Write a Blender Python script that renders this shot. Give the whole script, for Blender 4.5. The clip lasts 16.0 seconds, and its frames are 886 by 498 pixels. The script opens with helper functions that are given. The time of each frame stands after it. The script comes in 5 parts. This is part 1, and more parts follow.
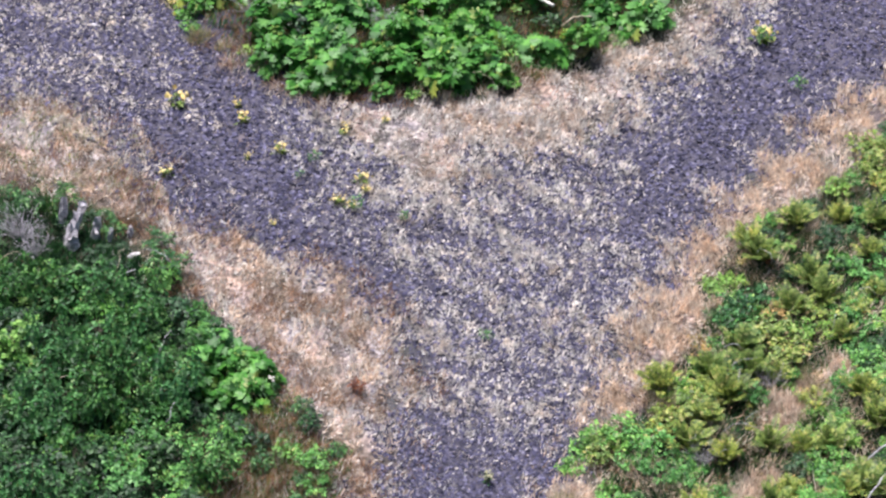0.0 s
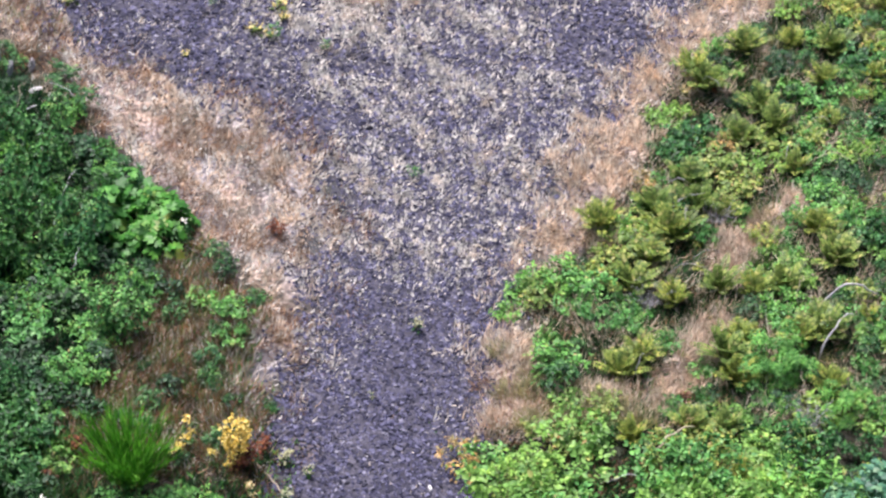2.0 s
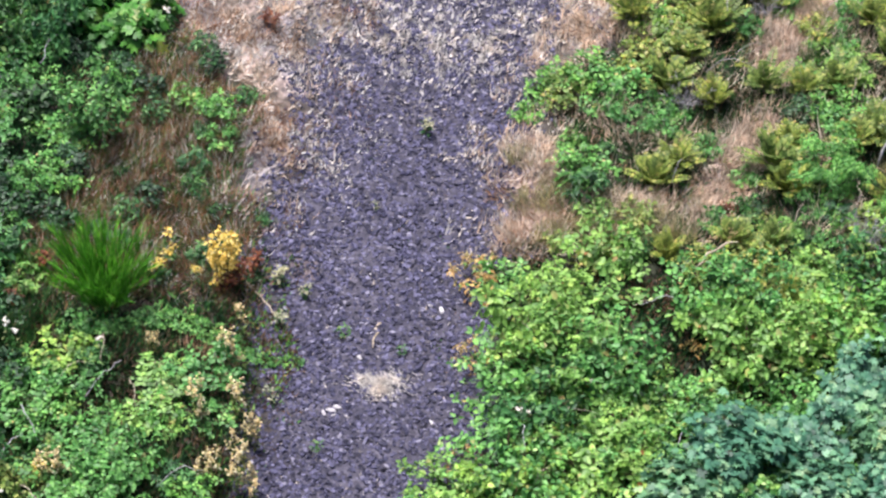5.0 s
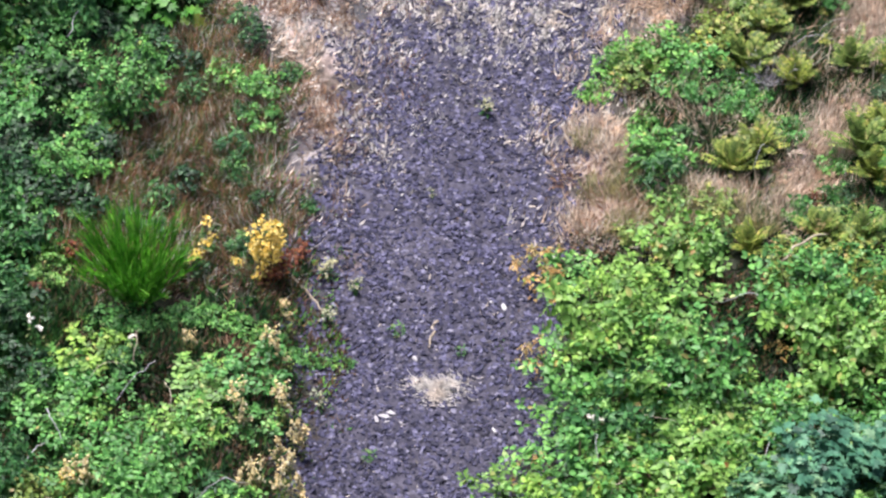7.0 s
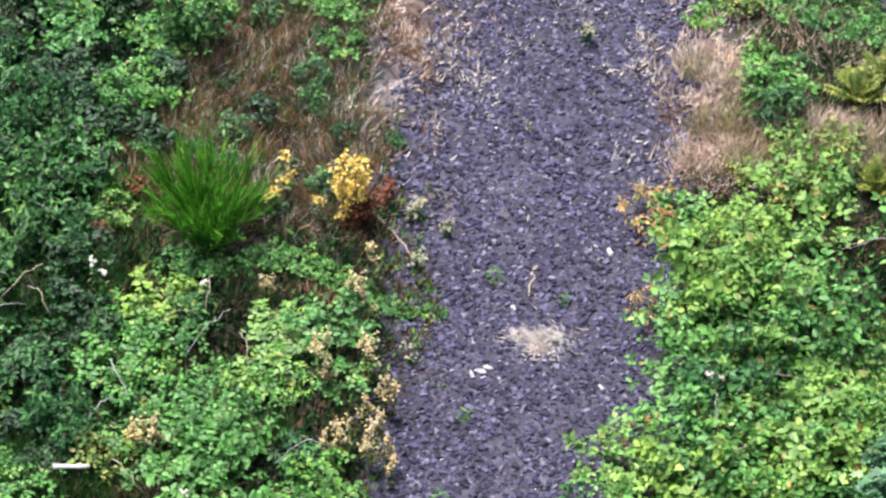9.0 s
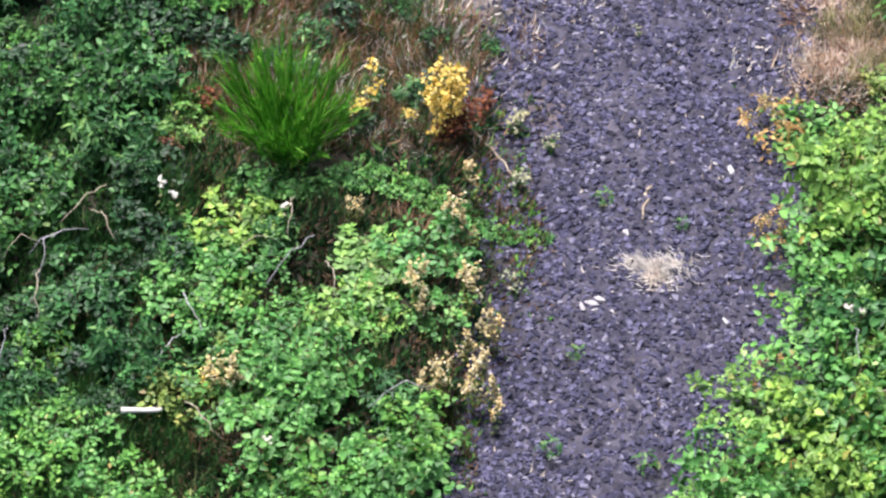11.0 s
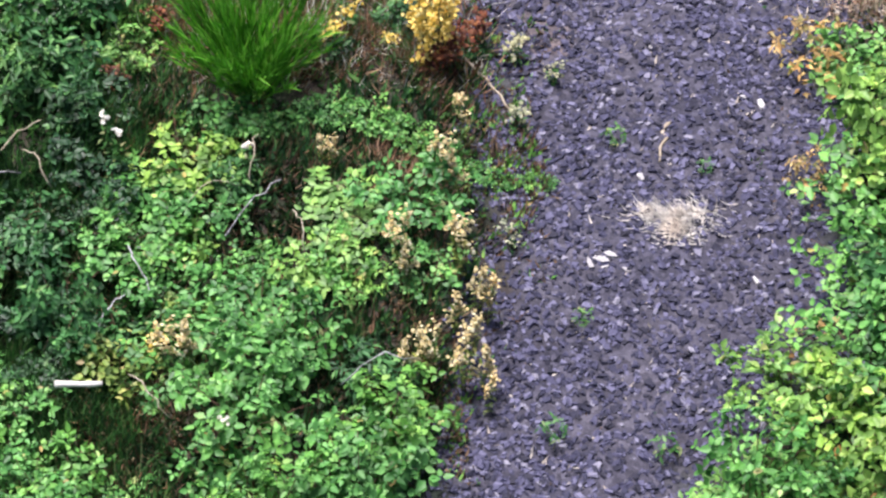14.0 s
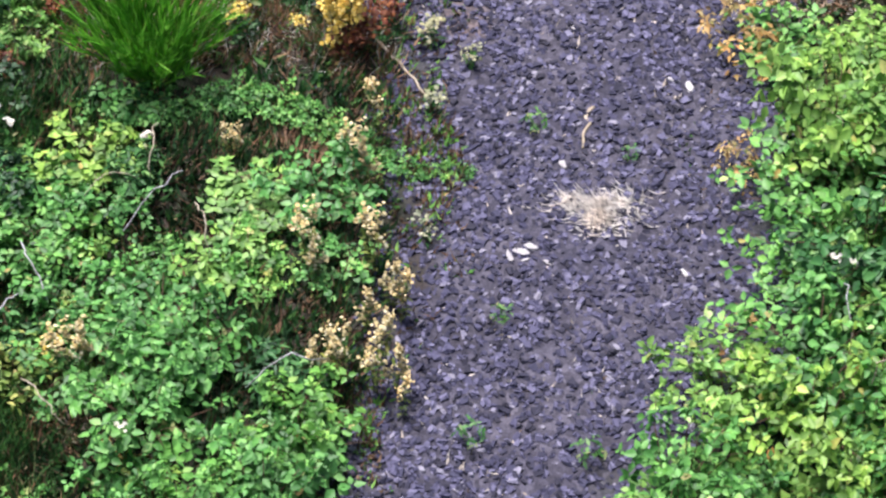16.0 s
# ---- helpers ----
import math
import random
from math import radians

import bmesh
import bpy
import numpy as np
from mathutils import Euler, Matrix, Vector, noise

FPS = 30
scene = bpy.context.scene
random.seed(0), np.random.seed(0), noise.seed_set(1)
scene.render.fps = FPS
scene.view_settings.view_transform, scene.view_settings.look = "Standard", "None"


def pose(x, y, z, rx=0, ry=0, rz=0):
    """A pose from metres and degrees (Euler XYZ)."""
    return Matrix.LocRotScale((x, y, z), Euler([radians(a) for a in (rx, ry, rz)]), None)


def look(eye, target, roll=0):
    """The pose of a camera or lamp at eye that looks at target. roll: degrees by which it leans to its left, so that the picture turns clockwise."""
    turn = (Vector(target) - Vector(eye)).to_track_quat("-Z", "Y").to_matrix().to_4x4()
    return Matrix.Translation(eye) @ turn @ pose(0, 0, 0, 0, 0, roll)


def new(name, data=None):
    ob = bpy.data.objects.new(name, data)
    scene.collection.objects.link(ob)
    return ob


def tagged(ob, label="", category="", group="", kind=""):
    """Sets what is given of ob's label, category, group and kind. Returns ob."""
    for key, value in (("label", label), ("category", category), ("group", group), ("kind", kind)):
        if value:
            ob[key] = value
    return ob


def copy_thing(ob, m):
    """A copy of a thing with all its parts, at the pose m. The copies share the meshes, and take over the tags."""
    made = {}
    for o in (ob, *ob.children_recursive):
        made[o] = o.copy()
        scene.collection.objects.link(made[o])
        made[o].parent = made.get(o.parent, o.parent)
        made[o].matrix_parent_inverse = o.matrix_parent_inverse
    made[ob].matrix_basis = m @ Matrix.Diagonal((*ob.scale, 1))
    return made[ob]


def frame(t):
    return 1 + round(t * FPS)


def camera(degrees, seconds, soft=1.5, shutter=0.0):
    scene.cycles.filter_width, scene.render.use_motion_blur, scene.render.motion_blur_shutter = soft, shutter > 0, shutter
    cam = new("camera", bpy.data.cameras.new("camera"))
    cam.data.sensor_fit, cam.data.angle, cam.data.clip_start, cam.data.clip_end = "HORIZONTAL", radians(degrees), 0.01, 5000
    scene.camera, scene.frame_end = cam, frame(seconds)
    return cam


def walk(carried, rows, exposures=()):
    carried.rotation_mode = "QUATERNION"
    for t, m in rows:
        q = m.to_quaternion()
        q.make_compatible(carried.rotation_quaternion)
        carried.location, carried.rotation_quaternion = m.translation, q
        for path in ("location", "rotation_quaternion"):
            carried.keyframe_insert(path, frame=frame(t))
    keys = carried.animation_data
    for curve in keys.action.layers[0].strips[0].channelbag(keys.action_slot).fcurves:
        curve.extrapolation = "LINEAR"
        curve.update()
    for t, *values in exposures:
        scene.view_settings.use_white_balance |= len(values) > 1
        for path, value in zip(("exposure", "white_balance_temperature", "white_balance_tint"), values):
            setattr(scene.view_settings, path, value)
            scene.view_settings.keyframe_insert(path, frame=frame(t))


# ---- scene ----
cam = camera(15.0, 16.0, soft=2.5)
# seconds, x, y, z, yaw, pitch, roll
ROWS = [
    (0.0, -0.000, -54.425, 42.692, -0.000, -38.111, -0.321),
    (0.5, 0.046, -53.555, 41.998, -0.529, -38.374, -0.215),
    (1.0, 0.078, -52.666, 41.301, -0.958, -39.201, -0.119),
    (1.5, 0.099, -51.791, 40.598, -1.274, -40.103, -0.035),
    (2.0, 0.114, -50.952, 39.901, -1.509, -40.950, 0.053),
    (2.5, 0.129, -50.146, 39.203, -1.634, -41.735, 0.079),
    (3.0, 0.146, -49.357, 38.504, -1.676, -42.520, 0.142),
    (3.5, 0.158, -48.580, 37.806, -1.621, -43.328, 0.120),
    (4.0, 0.165, -47.812, 37.110, -1.501, -43.991, 0.117),
    (4.2, 0.164, -47.505, 36.832, -1.457, -44.128, 0.110),
    (6.3, -0.258, -44.258, 33.952, -1.392, -44.566, 0.271),
    (6.5, -0.328, -43.963, 33.680, -1.319, -44.616, 0.255),
    (7.0, -0.510, -43.227, 33.001, -1.117, -44.739, 0.161),
    (7.5, -0.704, -42.497, 32.327, -0.933, -45.317, 0.116),
    (8.0, -0.910, -41.761, 31.657, -0.753, -45.755, -0.017),
    (8.5, -1.129, -41.020, 30.991, -0.566, -45.889, -0.085),
    (8.7, -1.218, -40.723, 30.725, -0.493, -45.952, 0.030),
    (10.8, -2.320, -37.639, 27.987, -0.113, -47.379, -0.316),
    (11.0, -2.340, -37.354, 27.708, -0.055, -47.829, -0.366),
    (11.5, -2.371, -36.644, 27.010, -0.139, -48.378, -0.263),
    (12.0, -2.374, -35.948, 26.338, -0.280, -48.574, -0.134),
    (12.5, -2.361, -35.285, 25.713, -0.385, -48.821, -0.034),
    (13.0, -2.342, -34.686, 25.157, -0.386, -49.049, -0.025),
    (13.5, -2.317, -34.151, 24.663, -0.325, -49.255, -0.042),
    (14.0, -2.285, -33.698, 24.239, -0.268, -49.416, -0.123),
    (14.5, -2.235, -33.310, 23.858, -0.222, -49.553, -0.102),
    (15.0, -2.159, -32.989, 23.522, -0.454, -49.618, -0.078),
    (15.5, -2.057, -32.741, 23.243, -1.038, -49.659, 0.176),
    (16.0, -1.946, -32.541, 23.010, -1.621, -49.686, 0.443),
]
walk(cam, [(t, pose(x, y, z, 90 + p, 0, yaw) @ pose(0, 0, 0, 0, 0, r)) for t, x, y, z, yaw, p, r in ROWS])

# ---- light: a bright overcast evening sky, with a very wide soft sun ----
scene.view_settings.exposure = 1.12
world = bpy.data.worlds.new("sky")
scene.world = world
world.use_nodes = True
wt = world.node_tree
sky = wt.nodes.new("ShaderNodeTexSky")
sky.sky_type, sky.sun_disc = "NISHITA", False
sky.sun_elevation, sky.sun_rotation = radians(72), radians(-40)
sky.air_density, sky.dust_density, sky.ozone_density = 1.0, 3.0, 1.0
bg = wt.nodes["Background"]
wt.links.new(sky.outputs[0], bg.inputs[0])
bg.inputs[1].default_value = 0.041
sun = new("sun", bpy.data.lights.new("sun", "SUN"))
sun.data.energy, sun.data.angle, sun.data.color = 3.2, radians(20), (1.0, 0.94, 0.945)
sun.matrix_world = look((-5, 6, 24), (0, 0, 0))

rng = np.random.default_rng(7)


# ---- materials ----
def material(name, rough=0.8):
    m = bpy.data.materials.new(name)
    m.use_nodes = True
    nt = m.node_tree
    b = nt.nodes["Principled BSDF"]
    b.inputs["Roughness"].default_value = rough
    return m, nt, b


def ramp(nt, fac, stops, interpolation="LINEAR"):
    r = nt.nodes.new("ShaderNodeValToRGB")
    r.color_ramp.interpolation = interpolation
    el = r.color_ramp.elements
    while len(el) < len(stops):
        el.new(0.5)
    for e, (pos, col) in zip(el, stops):
        e.position, e.color = pos, (*col, 1)
    nt.links.new(fac, r.inputs[0])
    return r.outputs[0]


def noise_node(nt, scale, detail=4.0, space="Object"):
    co = nt.nodes.new("ShaderNodeTexCoord")
    n = nt.nodes.new("ShaderNodeTexNoise")
    n.inputs["Scale"].default_value, n.inputs["Detail"].default_value = scale, detail
    nt.links.new(co.outputs[space], n.inputs["Vector"])
    return n.outputs["Fac"]


def mix(nt, fac, a, b, blend="MIX"):
    x = nt.nodes.new("ShaderNodeMix")
    x.data_type, x.blend_type = "RGBA", blend
    for slot, v in ((0, fac), (6, a), (7, b)):
        if hasattr(v, "is_linked"):
            nt.links.new(v, x.inputs[slot])
        else:
            x.inputs[slot].default_value = v if slot == 0 else (*v, 1)
    return x.outputs[2]


def bump(nt, b, height, strength, distance):
    n = nt.nodes.new("ShaderNodeBump")
    n.inputs["Strength"].default_value, n.inputs["Distance"].default_value = strength, distance
    nt.links.new(height, n.inputs["Height"])
    nt.links.new(n.outputs[0], b.inputs["Normal"])


def plant_material(name, stops, through_light=0.25, rough=0.5, tint=0.24, sprays=0.85):
    """Leaves: each leaf its own shade, each plant its own tint, fine mottling, shaded hollows and lit sprays put into
    the colour, some light through the blade.
    """
    m, nt, b = material(name, rough)
    geo = nt.nodes.new("ShaderNodeNewGeometry")
    base = ramp(nt, geo.outputs["Random Per Island"], stops)
    info = nt.nodes.new("ShaderNodeObjectInfo")
    plant = ramp(nt, info.outputs["Random"], [(0, (0.64, 0.78, 0.85)), (0.5, (1, 1, 1)), (1, (1.38, 1.16, 0.78))])
    col = mix(nt, tint * 2.5, base, plant, "MULTIPLY")
    blotch = ramp(nt, noise_node(nt, 25, 3), [(0.3, (0.78, 0.8, 0.75)), (0.7, (1.15, 1.1, 1.05))])
    col = mix(nt, 0.7, col, blotch, "MULTIPLY")
    # painted light: noise darkens some sprays like shaded hollows, brightens others like lit tips
    spray = ramp(nt, noise_node(nt, 3.4, 3), [(0.36, (0.5, 0.56, 0.55)), (0.5, (0.95, 0.97, 0.95)), (0.64, (1.5, 1.38, 1.2))])
    col = mix(nt, sprays, col, spray, "MULTIPLY")
    nt.links.new(col, b.inputs["Base Color"])
    tr = nt.nodes.new("ShaderNodeBsdfTranslucent")
    nt.links.new(col, tr.inputs[0])
    ms = nt.nodes.new("ShaderNodeMixShader")
    ms.inputs[0].default_value = through_light
    nt.links.new(b.outputs[0], ms.inputs[1])
    nt.links.new(tr.outputs[0], ms.inputs[2])
    nt.links.new(ms.outputs[0], nt.nodes["Material Output"].inputs[0])
    return m


def wood_material(name, dark, light, rough=0.85):
    m, nt, b = material(name, rough)
    co = nt.nodes.new("ShaderNodeTexCoord")
    mp = nt.nodes.new("ShaderNodeMapping")
    mp.inputs["Scale"].default_value = (6, 6, 60)
    n = nt.nodes.new("ShaderNodeTexNoise")
    n.inputs["Scale"].default_value, n.inputs["Detail"].default_value = 1.5, 6
    nt.links.new(co.outputs["Object"], mp.inputs[0])
    nt.links.new(mp.outputs[0], n.inputs[0])
    col = ramp(nt, n.outputs["Fac"], [(0.3, dark), (0.6, light)])
    stain = ramp(nt, noise_node(nt, 5), [(0.35, (0.7, 0.68, 0.62)), (0.6, (1, 1, 1))])
    nt.links.new(mix(nt, 0.8, col, stain, "MULTIPLY"), b.inputs["Base Color"])
    bump(nt, b, n.outputs["Fac"], 0.5, 0.01)
    return m


M_BRAMBLE = plant_material("bramble_leaf", [(0, (0.045, 0.15, 0.04)), (0.3, (0.095, 0.29, 0.075)), (0.65, (0.175, 0.48, 0.125)), (0.92, (0.27, 0.59, 0.18)), (0.98, (0.38, 0.62, 0.25)), (1, (0.46, 0.3, 0.14))])
# bramble leaf again with shade put into its colours, for the dark thickets
M_BRAMBLE_SHADE = plant_material("shaded_bramble_leaf", [(0, (0.018, 0.06, 0.025)), (0.4, (0.042, 0.15, 0.05)), (0.75, (0.085, 0.28, 0.09)), (0.95, (0.18, 0.45, 0.15)), (1, (0.3, 0.5, 0.22))])
M_BRAMBLE_Y = plant_material("bramble_leaf_yellowing", [(0, (0.08, 0.19, 0.04)), (0.35, (0.2, 0.42, 0.095)), (0.75, (0.33, 0.6, 0.15)), (0.95, (0.41, 0.65, 0.195)), (0.985, (0.54, 0.57, 0.21)), (1, (0.46, 0.22, 0.09))])
M_OCHRE = plant_material("ochre_leaf", [(0, (0.1, 0.17, 0.04)), (0.35, (0.22, 0.36, 0.08)), (0.7, (0.38, 0.5, 0.13)), (0.9, (0.6, 0.6, 0.22)), (1, (0.62, 0.4, 0.2))])
# dark weed green; as undergrowth blades it also paints the shade between bushes
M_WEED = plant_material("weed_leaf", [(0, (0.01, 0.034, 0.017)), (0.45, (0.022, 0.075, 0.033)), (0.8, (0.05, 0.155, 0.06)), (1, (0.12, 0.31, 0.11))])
M_LOBED = plant_material("thimbleberry_leaf", [(0, (0.03, 0.13, 0.025)), (0.45, (0.07, 0.27, 0.045)), (0.85, (0.125, 0.37, 0.075)), (1, (0.3, 0.36, 0.1))], 0.3)
M_MAPLE = plant_material("maple_leaf", [(0, (0.035, 0.115, 0.075)), (0.5, (0.1, 0.28, 0.175)), (0.85, (0.19, 0.42, 0.26)), (1, (0.34, 0.52, 0.3))], 0.2)
M_FERN = plant_material("fern_frond", [(0, (0.075, 0.14, 0.03)), (0.5, (0.2, 0.3, 0.07)), (0.85, (0.36, 0.45, 0.12)), (1, (0.58, 0.52, 0.23))], 0.25)
M_BROOM = plant_material("broom_stem", [(0, (0.05, 0.2, 0.02)), (0.5, (0.115, 0.42, 0.04)), (1, (0.27, 0.62, 0.095))], 0.2)
M_FEATHER = plant_material("feathery_leaf", [(0, (0.05, 0.2, 0.05)), (0.5, (0.12, 0.4, 0.1)), (1, (0.25, 0.55, 0.18))], 0.25)
M_NETTLE = plant_material("narrow_weed_leaf", [(0, (0.02, 0.075, 0.03)), (0.45, (0.045, 0.16, 0.055)), (0.8, (0.09, 0.27, 0.085)), (1, (0.22, 0.44, 0.17))])
M_MOUND = plant_material("tan_green_grass", [(0, (0.16, 0.2, 0.08)), (0.4, (0.33, 0.36, 0.17)), (0.75, (0.52, 0.48, 0.28)), (1, (0.72, 0.62, 0.46))], 0.15, 0.7, 0.05)
M_GRASS = plant_material("green_grass", [(0, (0.03, 0.11, 0.03)), (0.5, (0.06, 0.22, 0.05)), (0.85, (0.13, 0.3, 0.09)), (1, (0.36, 0.36, 0.2))], 0.2)
M_STRAW = plant_material("dry_grass", [(0, (0.3, 0.22, 0.18)), (0.3, (0.6, 0.465, 0.39)), (0.65, (0.82, 0.685, 0.6)), (1, (0.95, 0.89, 0.84))], 0.15, 0.7, 0.05, 0.35)
M_STRAW_PALE = plant_material("pale_dry_grass", [(0, (0.38, 0.35, 0.355)), (0.4, (0.68, 0.64, 0.64)), (1, (0.94, 0.91, 0.91))], 0.15, 0.7, 0.05, 0.35)
M_STRAW_RED = plant_material("rusty_dry_grass", [(0, (0.13, 0.06, 0.04)), (0.4, (0.27, 0.14, 0.09)), (0.8, (0.44, 0.27, 0.18)), (1, (0.55, 0.42, 0.3))], 0.15, 0.7, 0.05)
M_LITTER = plant_material("dead_leaf", [(0, (0.06, 0.03, 0.02)), (0.5, (0.15, 0.085, 0.055)), (1, (0.33, 0.2, 0.13))], 0.05, 0.9)
M_RUST = plant_material("rust_leaf", [(0, (0.09, 0.025, 0.02)), (0.5, (0.2, 0.06, 0.04)), (1, (0.36, 0.14, 0.06))], 0.15, 0.7)
M_ORANGE = plant_material("orange_leaf", [(0, (0.16, 0.2, 0.05)), (0.3, (0.4, 0.24, 0.1)), (0.6, (0.55, 0.37, 0.17)), (1, (0.7, 0.56, 0.27))], 0.2, 0.7)
M_YELLOW = plant_material("yellow_flower", [(0, (0.6, 0.4, 0.06)), (0.5, (0.82, 0.6, 0.13)), (1, (0.93, 0.77, 0.32))], 0.15, 0.7, 0.05, 0.5)
M_YELLOW_SOFT = plant_material("faded_yellow_flower", [(0, (0.55, 0.42, 0.15)), (0.5, (0.78, 0.6, 0.22)), (1, (0.88, 0.76, 0.42))], 0.15, 0.7, 0.05)
M_SEED = plant_material("seed_head", [(0, (0.5, 0.38, 0.17)), (0.5, (0.7, 0.58, 0.34)), (1, (0.88, 0.8, 0.62))], 0.15, 0.8, 0.1)
M_PALE_WEED = plant_material("pale_weed_head", [(0, (0.3, 0.32, 0.2)), (0.5, (0.48, 0.49, 0.34)), (1, (0.66, 0.65, 0.5))], 0.15, 0.8, 0.1)
M_FLAT = plant_material("flattened_straw", [(0, (0.32, 0.285, 0.275)), (0.5, (0.54, 0.49, 0.475)), (1, (0.76, 0.71, 0.695))], 0.1, 0.8, 0.05, 0.35)
M_PETAL = plant_material("white_petal", [(0, (0.6, 0.58, 0.58)), (1, (0.85, 0.83, 0.84))], 0.2, 0.7, 0.05)
M_STEM = wood_material("green_brown_stem", (0.05, 0.06, 0.02), (0.13, 0.13, 0.06))
M_CANE = wood_material("brown_cane", (0.06, 0.035, 0.025), (0.16, 0.09, 0.06))
M_GREY = wood_material("weathered_wood", (0.2, 0.19, 0.23), (0.64, 0.62, 0.7))
M_BLEACH = wood_material("bleached_wood", (0.55, 0.52, 0.5), (0.85, 0.82, 0.8))
M_TWIG = wood_material("dry_twig", (0.34, 0.27, 0.2), (0.66, 0.57, 0.47))


def stone_material(name, stops):
    m, nt, b = material(name, 0.85)
    geo = nt.nodes.new("ShaderNodeNewGeometry")
    info = nt.nodes.new("ShaderNodeObjectInfo")
    add = nt.nodes.new("ShaderNodeMath")
    add.operation = "ADD"
    nt.links.new(geo.outputs["Random Per Island"], add.inputs[0])
    nt.links.new(info.outputs["Random"], add.inputs[1])
    fr = nt.nodes.new("ShaderNodeMath")
    fr.operation = "FRACT"
    nt.links.new(add.outputs[0], fr.inputs[0])
    col = ramp(nt, fr.outputs[0], stops)
    n = noise_node(nt, 60, 5)
    spot = ramp(nt, n, [(0.3, (0.7, 0.7, 0.72)), (0.65, (1.15, 1.14, 1.12))])
    nt.links.new(mix(nt, 0.9, col, spot, "MULTIPLY"), b.inputs["Base Color"])
    bump(nt, b, n, 0.4, 0.01)
    return m


M_STONE = stone_material("crushed_rock", [(0, (0.026, 0.025, 0.044)), (0.4, (0.05, 0.05, 0.1)), (0.7, (0.1, 0.097, 0.18)), (0.92, (0.175, 0.17, 0.285)), (1, (0.3, 0.29, 0.37))])
M_PALE = stone_material("pale_rock", [(0, (0.45, 0.43, 0.46)), (1, (0.72, 0.7, 0.73))])


def ground_material():
    m, nt, b = material("ground_soil", 0.95)

    def attr(name):
        a = nt.nodes.new("ShaderNodeAttribute")
        a.attribute_name = name
        return a.outputs["Fac"]
    fine, coarse = noise_node(nt, 28, 6), noise_node(nt, 1.1, 4)
    soil = ramp(nt, fine, [(0.3, (0.018, 0.014, 0.012)), (0.55, (0.05, 0.038, 0.03)), (0.75, (0.1, 0.078, 0.06))])
    moss = ramp(nt, fine, [(0.3, (0.012, 0.022, 0.012)), (0.7, (0.035, 0.055, 0.028))])
    soil = mix(nt, ramp(nt, coarse, [(0.4, (0, 0, 0)), (0.62, (1, 1, 1))]), soil, moss)
    co = nt.nodes.new("ShaderNodeTexCoord")
    cells = nt.nodes.new("ShaderNodeTexVoronoi")
    cells.inputs["Scale"].default_value = 17
    nt.links.new(co.outputs["Object"], cells.inputs["Vector"])
    sep = nt.nodes.new("ShaderNodeSeparateColor")
    nt.links.new(cells.outputs["Color"], sep.inputs[0])
    chips = ramp(nt, sep.outputs[0], [(0.0, (0.03, 0.028, 0.042)), (0.6, (0.07, 0.067, 0.102)), (1, (0.155, 0.148, 0.205))])
    grit = ramp(nt, noise_node(nt, 45, 6), [(0.3, (0.03, 0.028, 0.042)), (0.5, (0.058, 0.056, 0.088)), (0.68, (0.125, 0.119, 0.17))])
    patch = ramp(nt, coarse, [(0.35, (0.8, 0.8, 0.85)), (0.65, (1.2, 1.17, 1.1))])
    grit = mix(nt, 1.0, mix(nt, 0.55, grit, chips), patch, "MULTIPLY")
    thatch = ramp(nt, noise_node(nt, 10, 6), [(0.36, (0.15, 0.135, 0.14)), (0.48, (0.38, 0.33, 0.31)), (0.63, (0.73, 0.67, 0.645))])
    tone = ramp(nt, noise_node(nt, 0.55, 4), [(0.42, (0.98, 0.98, 1.04)), (0.58, (1.06, 0.86, 0.76))])
    thatch = mix(nt, 1.0, thatch, tone, "MULTIPLY")
    col = mix(nt, attr("dry"), soil, thatch)
    col = mix(nt, attr("gravel"), col, grit)
    nt.links.new(col, b.inputs["Base Color"])
    bump(nt, b, noise_node(nt, 50, 6), 0.6, 0.03)
    return m


M_GROUND = ground_material()

# ---- plan: the forked gravel track and its verges ----
TRACK = [(-2.4, -24), (-2.2, -16), (-2.2, -15), (-1.7, -14.4), (-1.62, -13.5), (-1.55, -12.6), (-1.5, -11.4), (-1.75, -10), (-1.55, -8.8), (-0.9, -7.5), (-0.95, -5.6), (-0.55, -4.3),
         (-0.9, -2.2), (-2.1, -0.9), (-4.25, 0.45), (-5.7, 1.4), (-6.4, 3.0), (-7.75, 4.9), (-9.7, 5.7), (-15, 8), (-24, 11), (-24, 17), (-14, 14.5), (-8, 12), (-6.3, 9.2),
         (-5.6, 7.6), (-4.4, 6.2), (-2.9, 5.0), (-2.2, 3.6), (-1.0, 2.55), (-0.7, 0.8), (0.2, 1.2), (0.9, 2.9)]
TRACK += [(2.6, 2.9), (3.6, 4.3), (5.2, 6.2), (6.6, 8.7), (10, 14), (17, 21), (22, 16), (14, 9.3), (9.7, 5.75), (8.15, 4.5), (6.8, 2.5), (5.1, 0.35), (4.5, -1.1),
          (3.55, -2.4), (3.28, -3.8), (2.8, -5), (2.4, -6.2), (2.0, -7.5), (1.85, -9.1), (1.55, -10.4), (1.45, -11.4), (1.35, -12.3), (1.42, -12.8), (1.38, -13.5), (1.15, -14.1), (0.75, -14.4), (0.6, -14.8),
          (0.3, -15.3), (-0.07, -15.9), (-0.3, -17), (-0.4, -24)]
MEDIAN = [(-2.9, 5.0), (-2.2, 3.6), (-1.0, 2.55), (-0.7, 0.8), (0.2, 1.2), (0.9, 2.9), (2.6, 2.9), (3.6, 4.3), (5.2, 6.2), (6.6, 8.7), (8.5, 12),
          (6.2, 9.2), (5.3, 7.8), (3.9, 6.9), (3.0, 6.1), (1.4, 5.2), (0.2, 5.0), (-1.0, 4.9)]
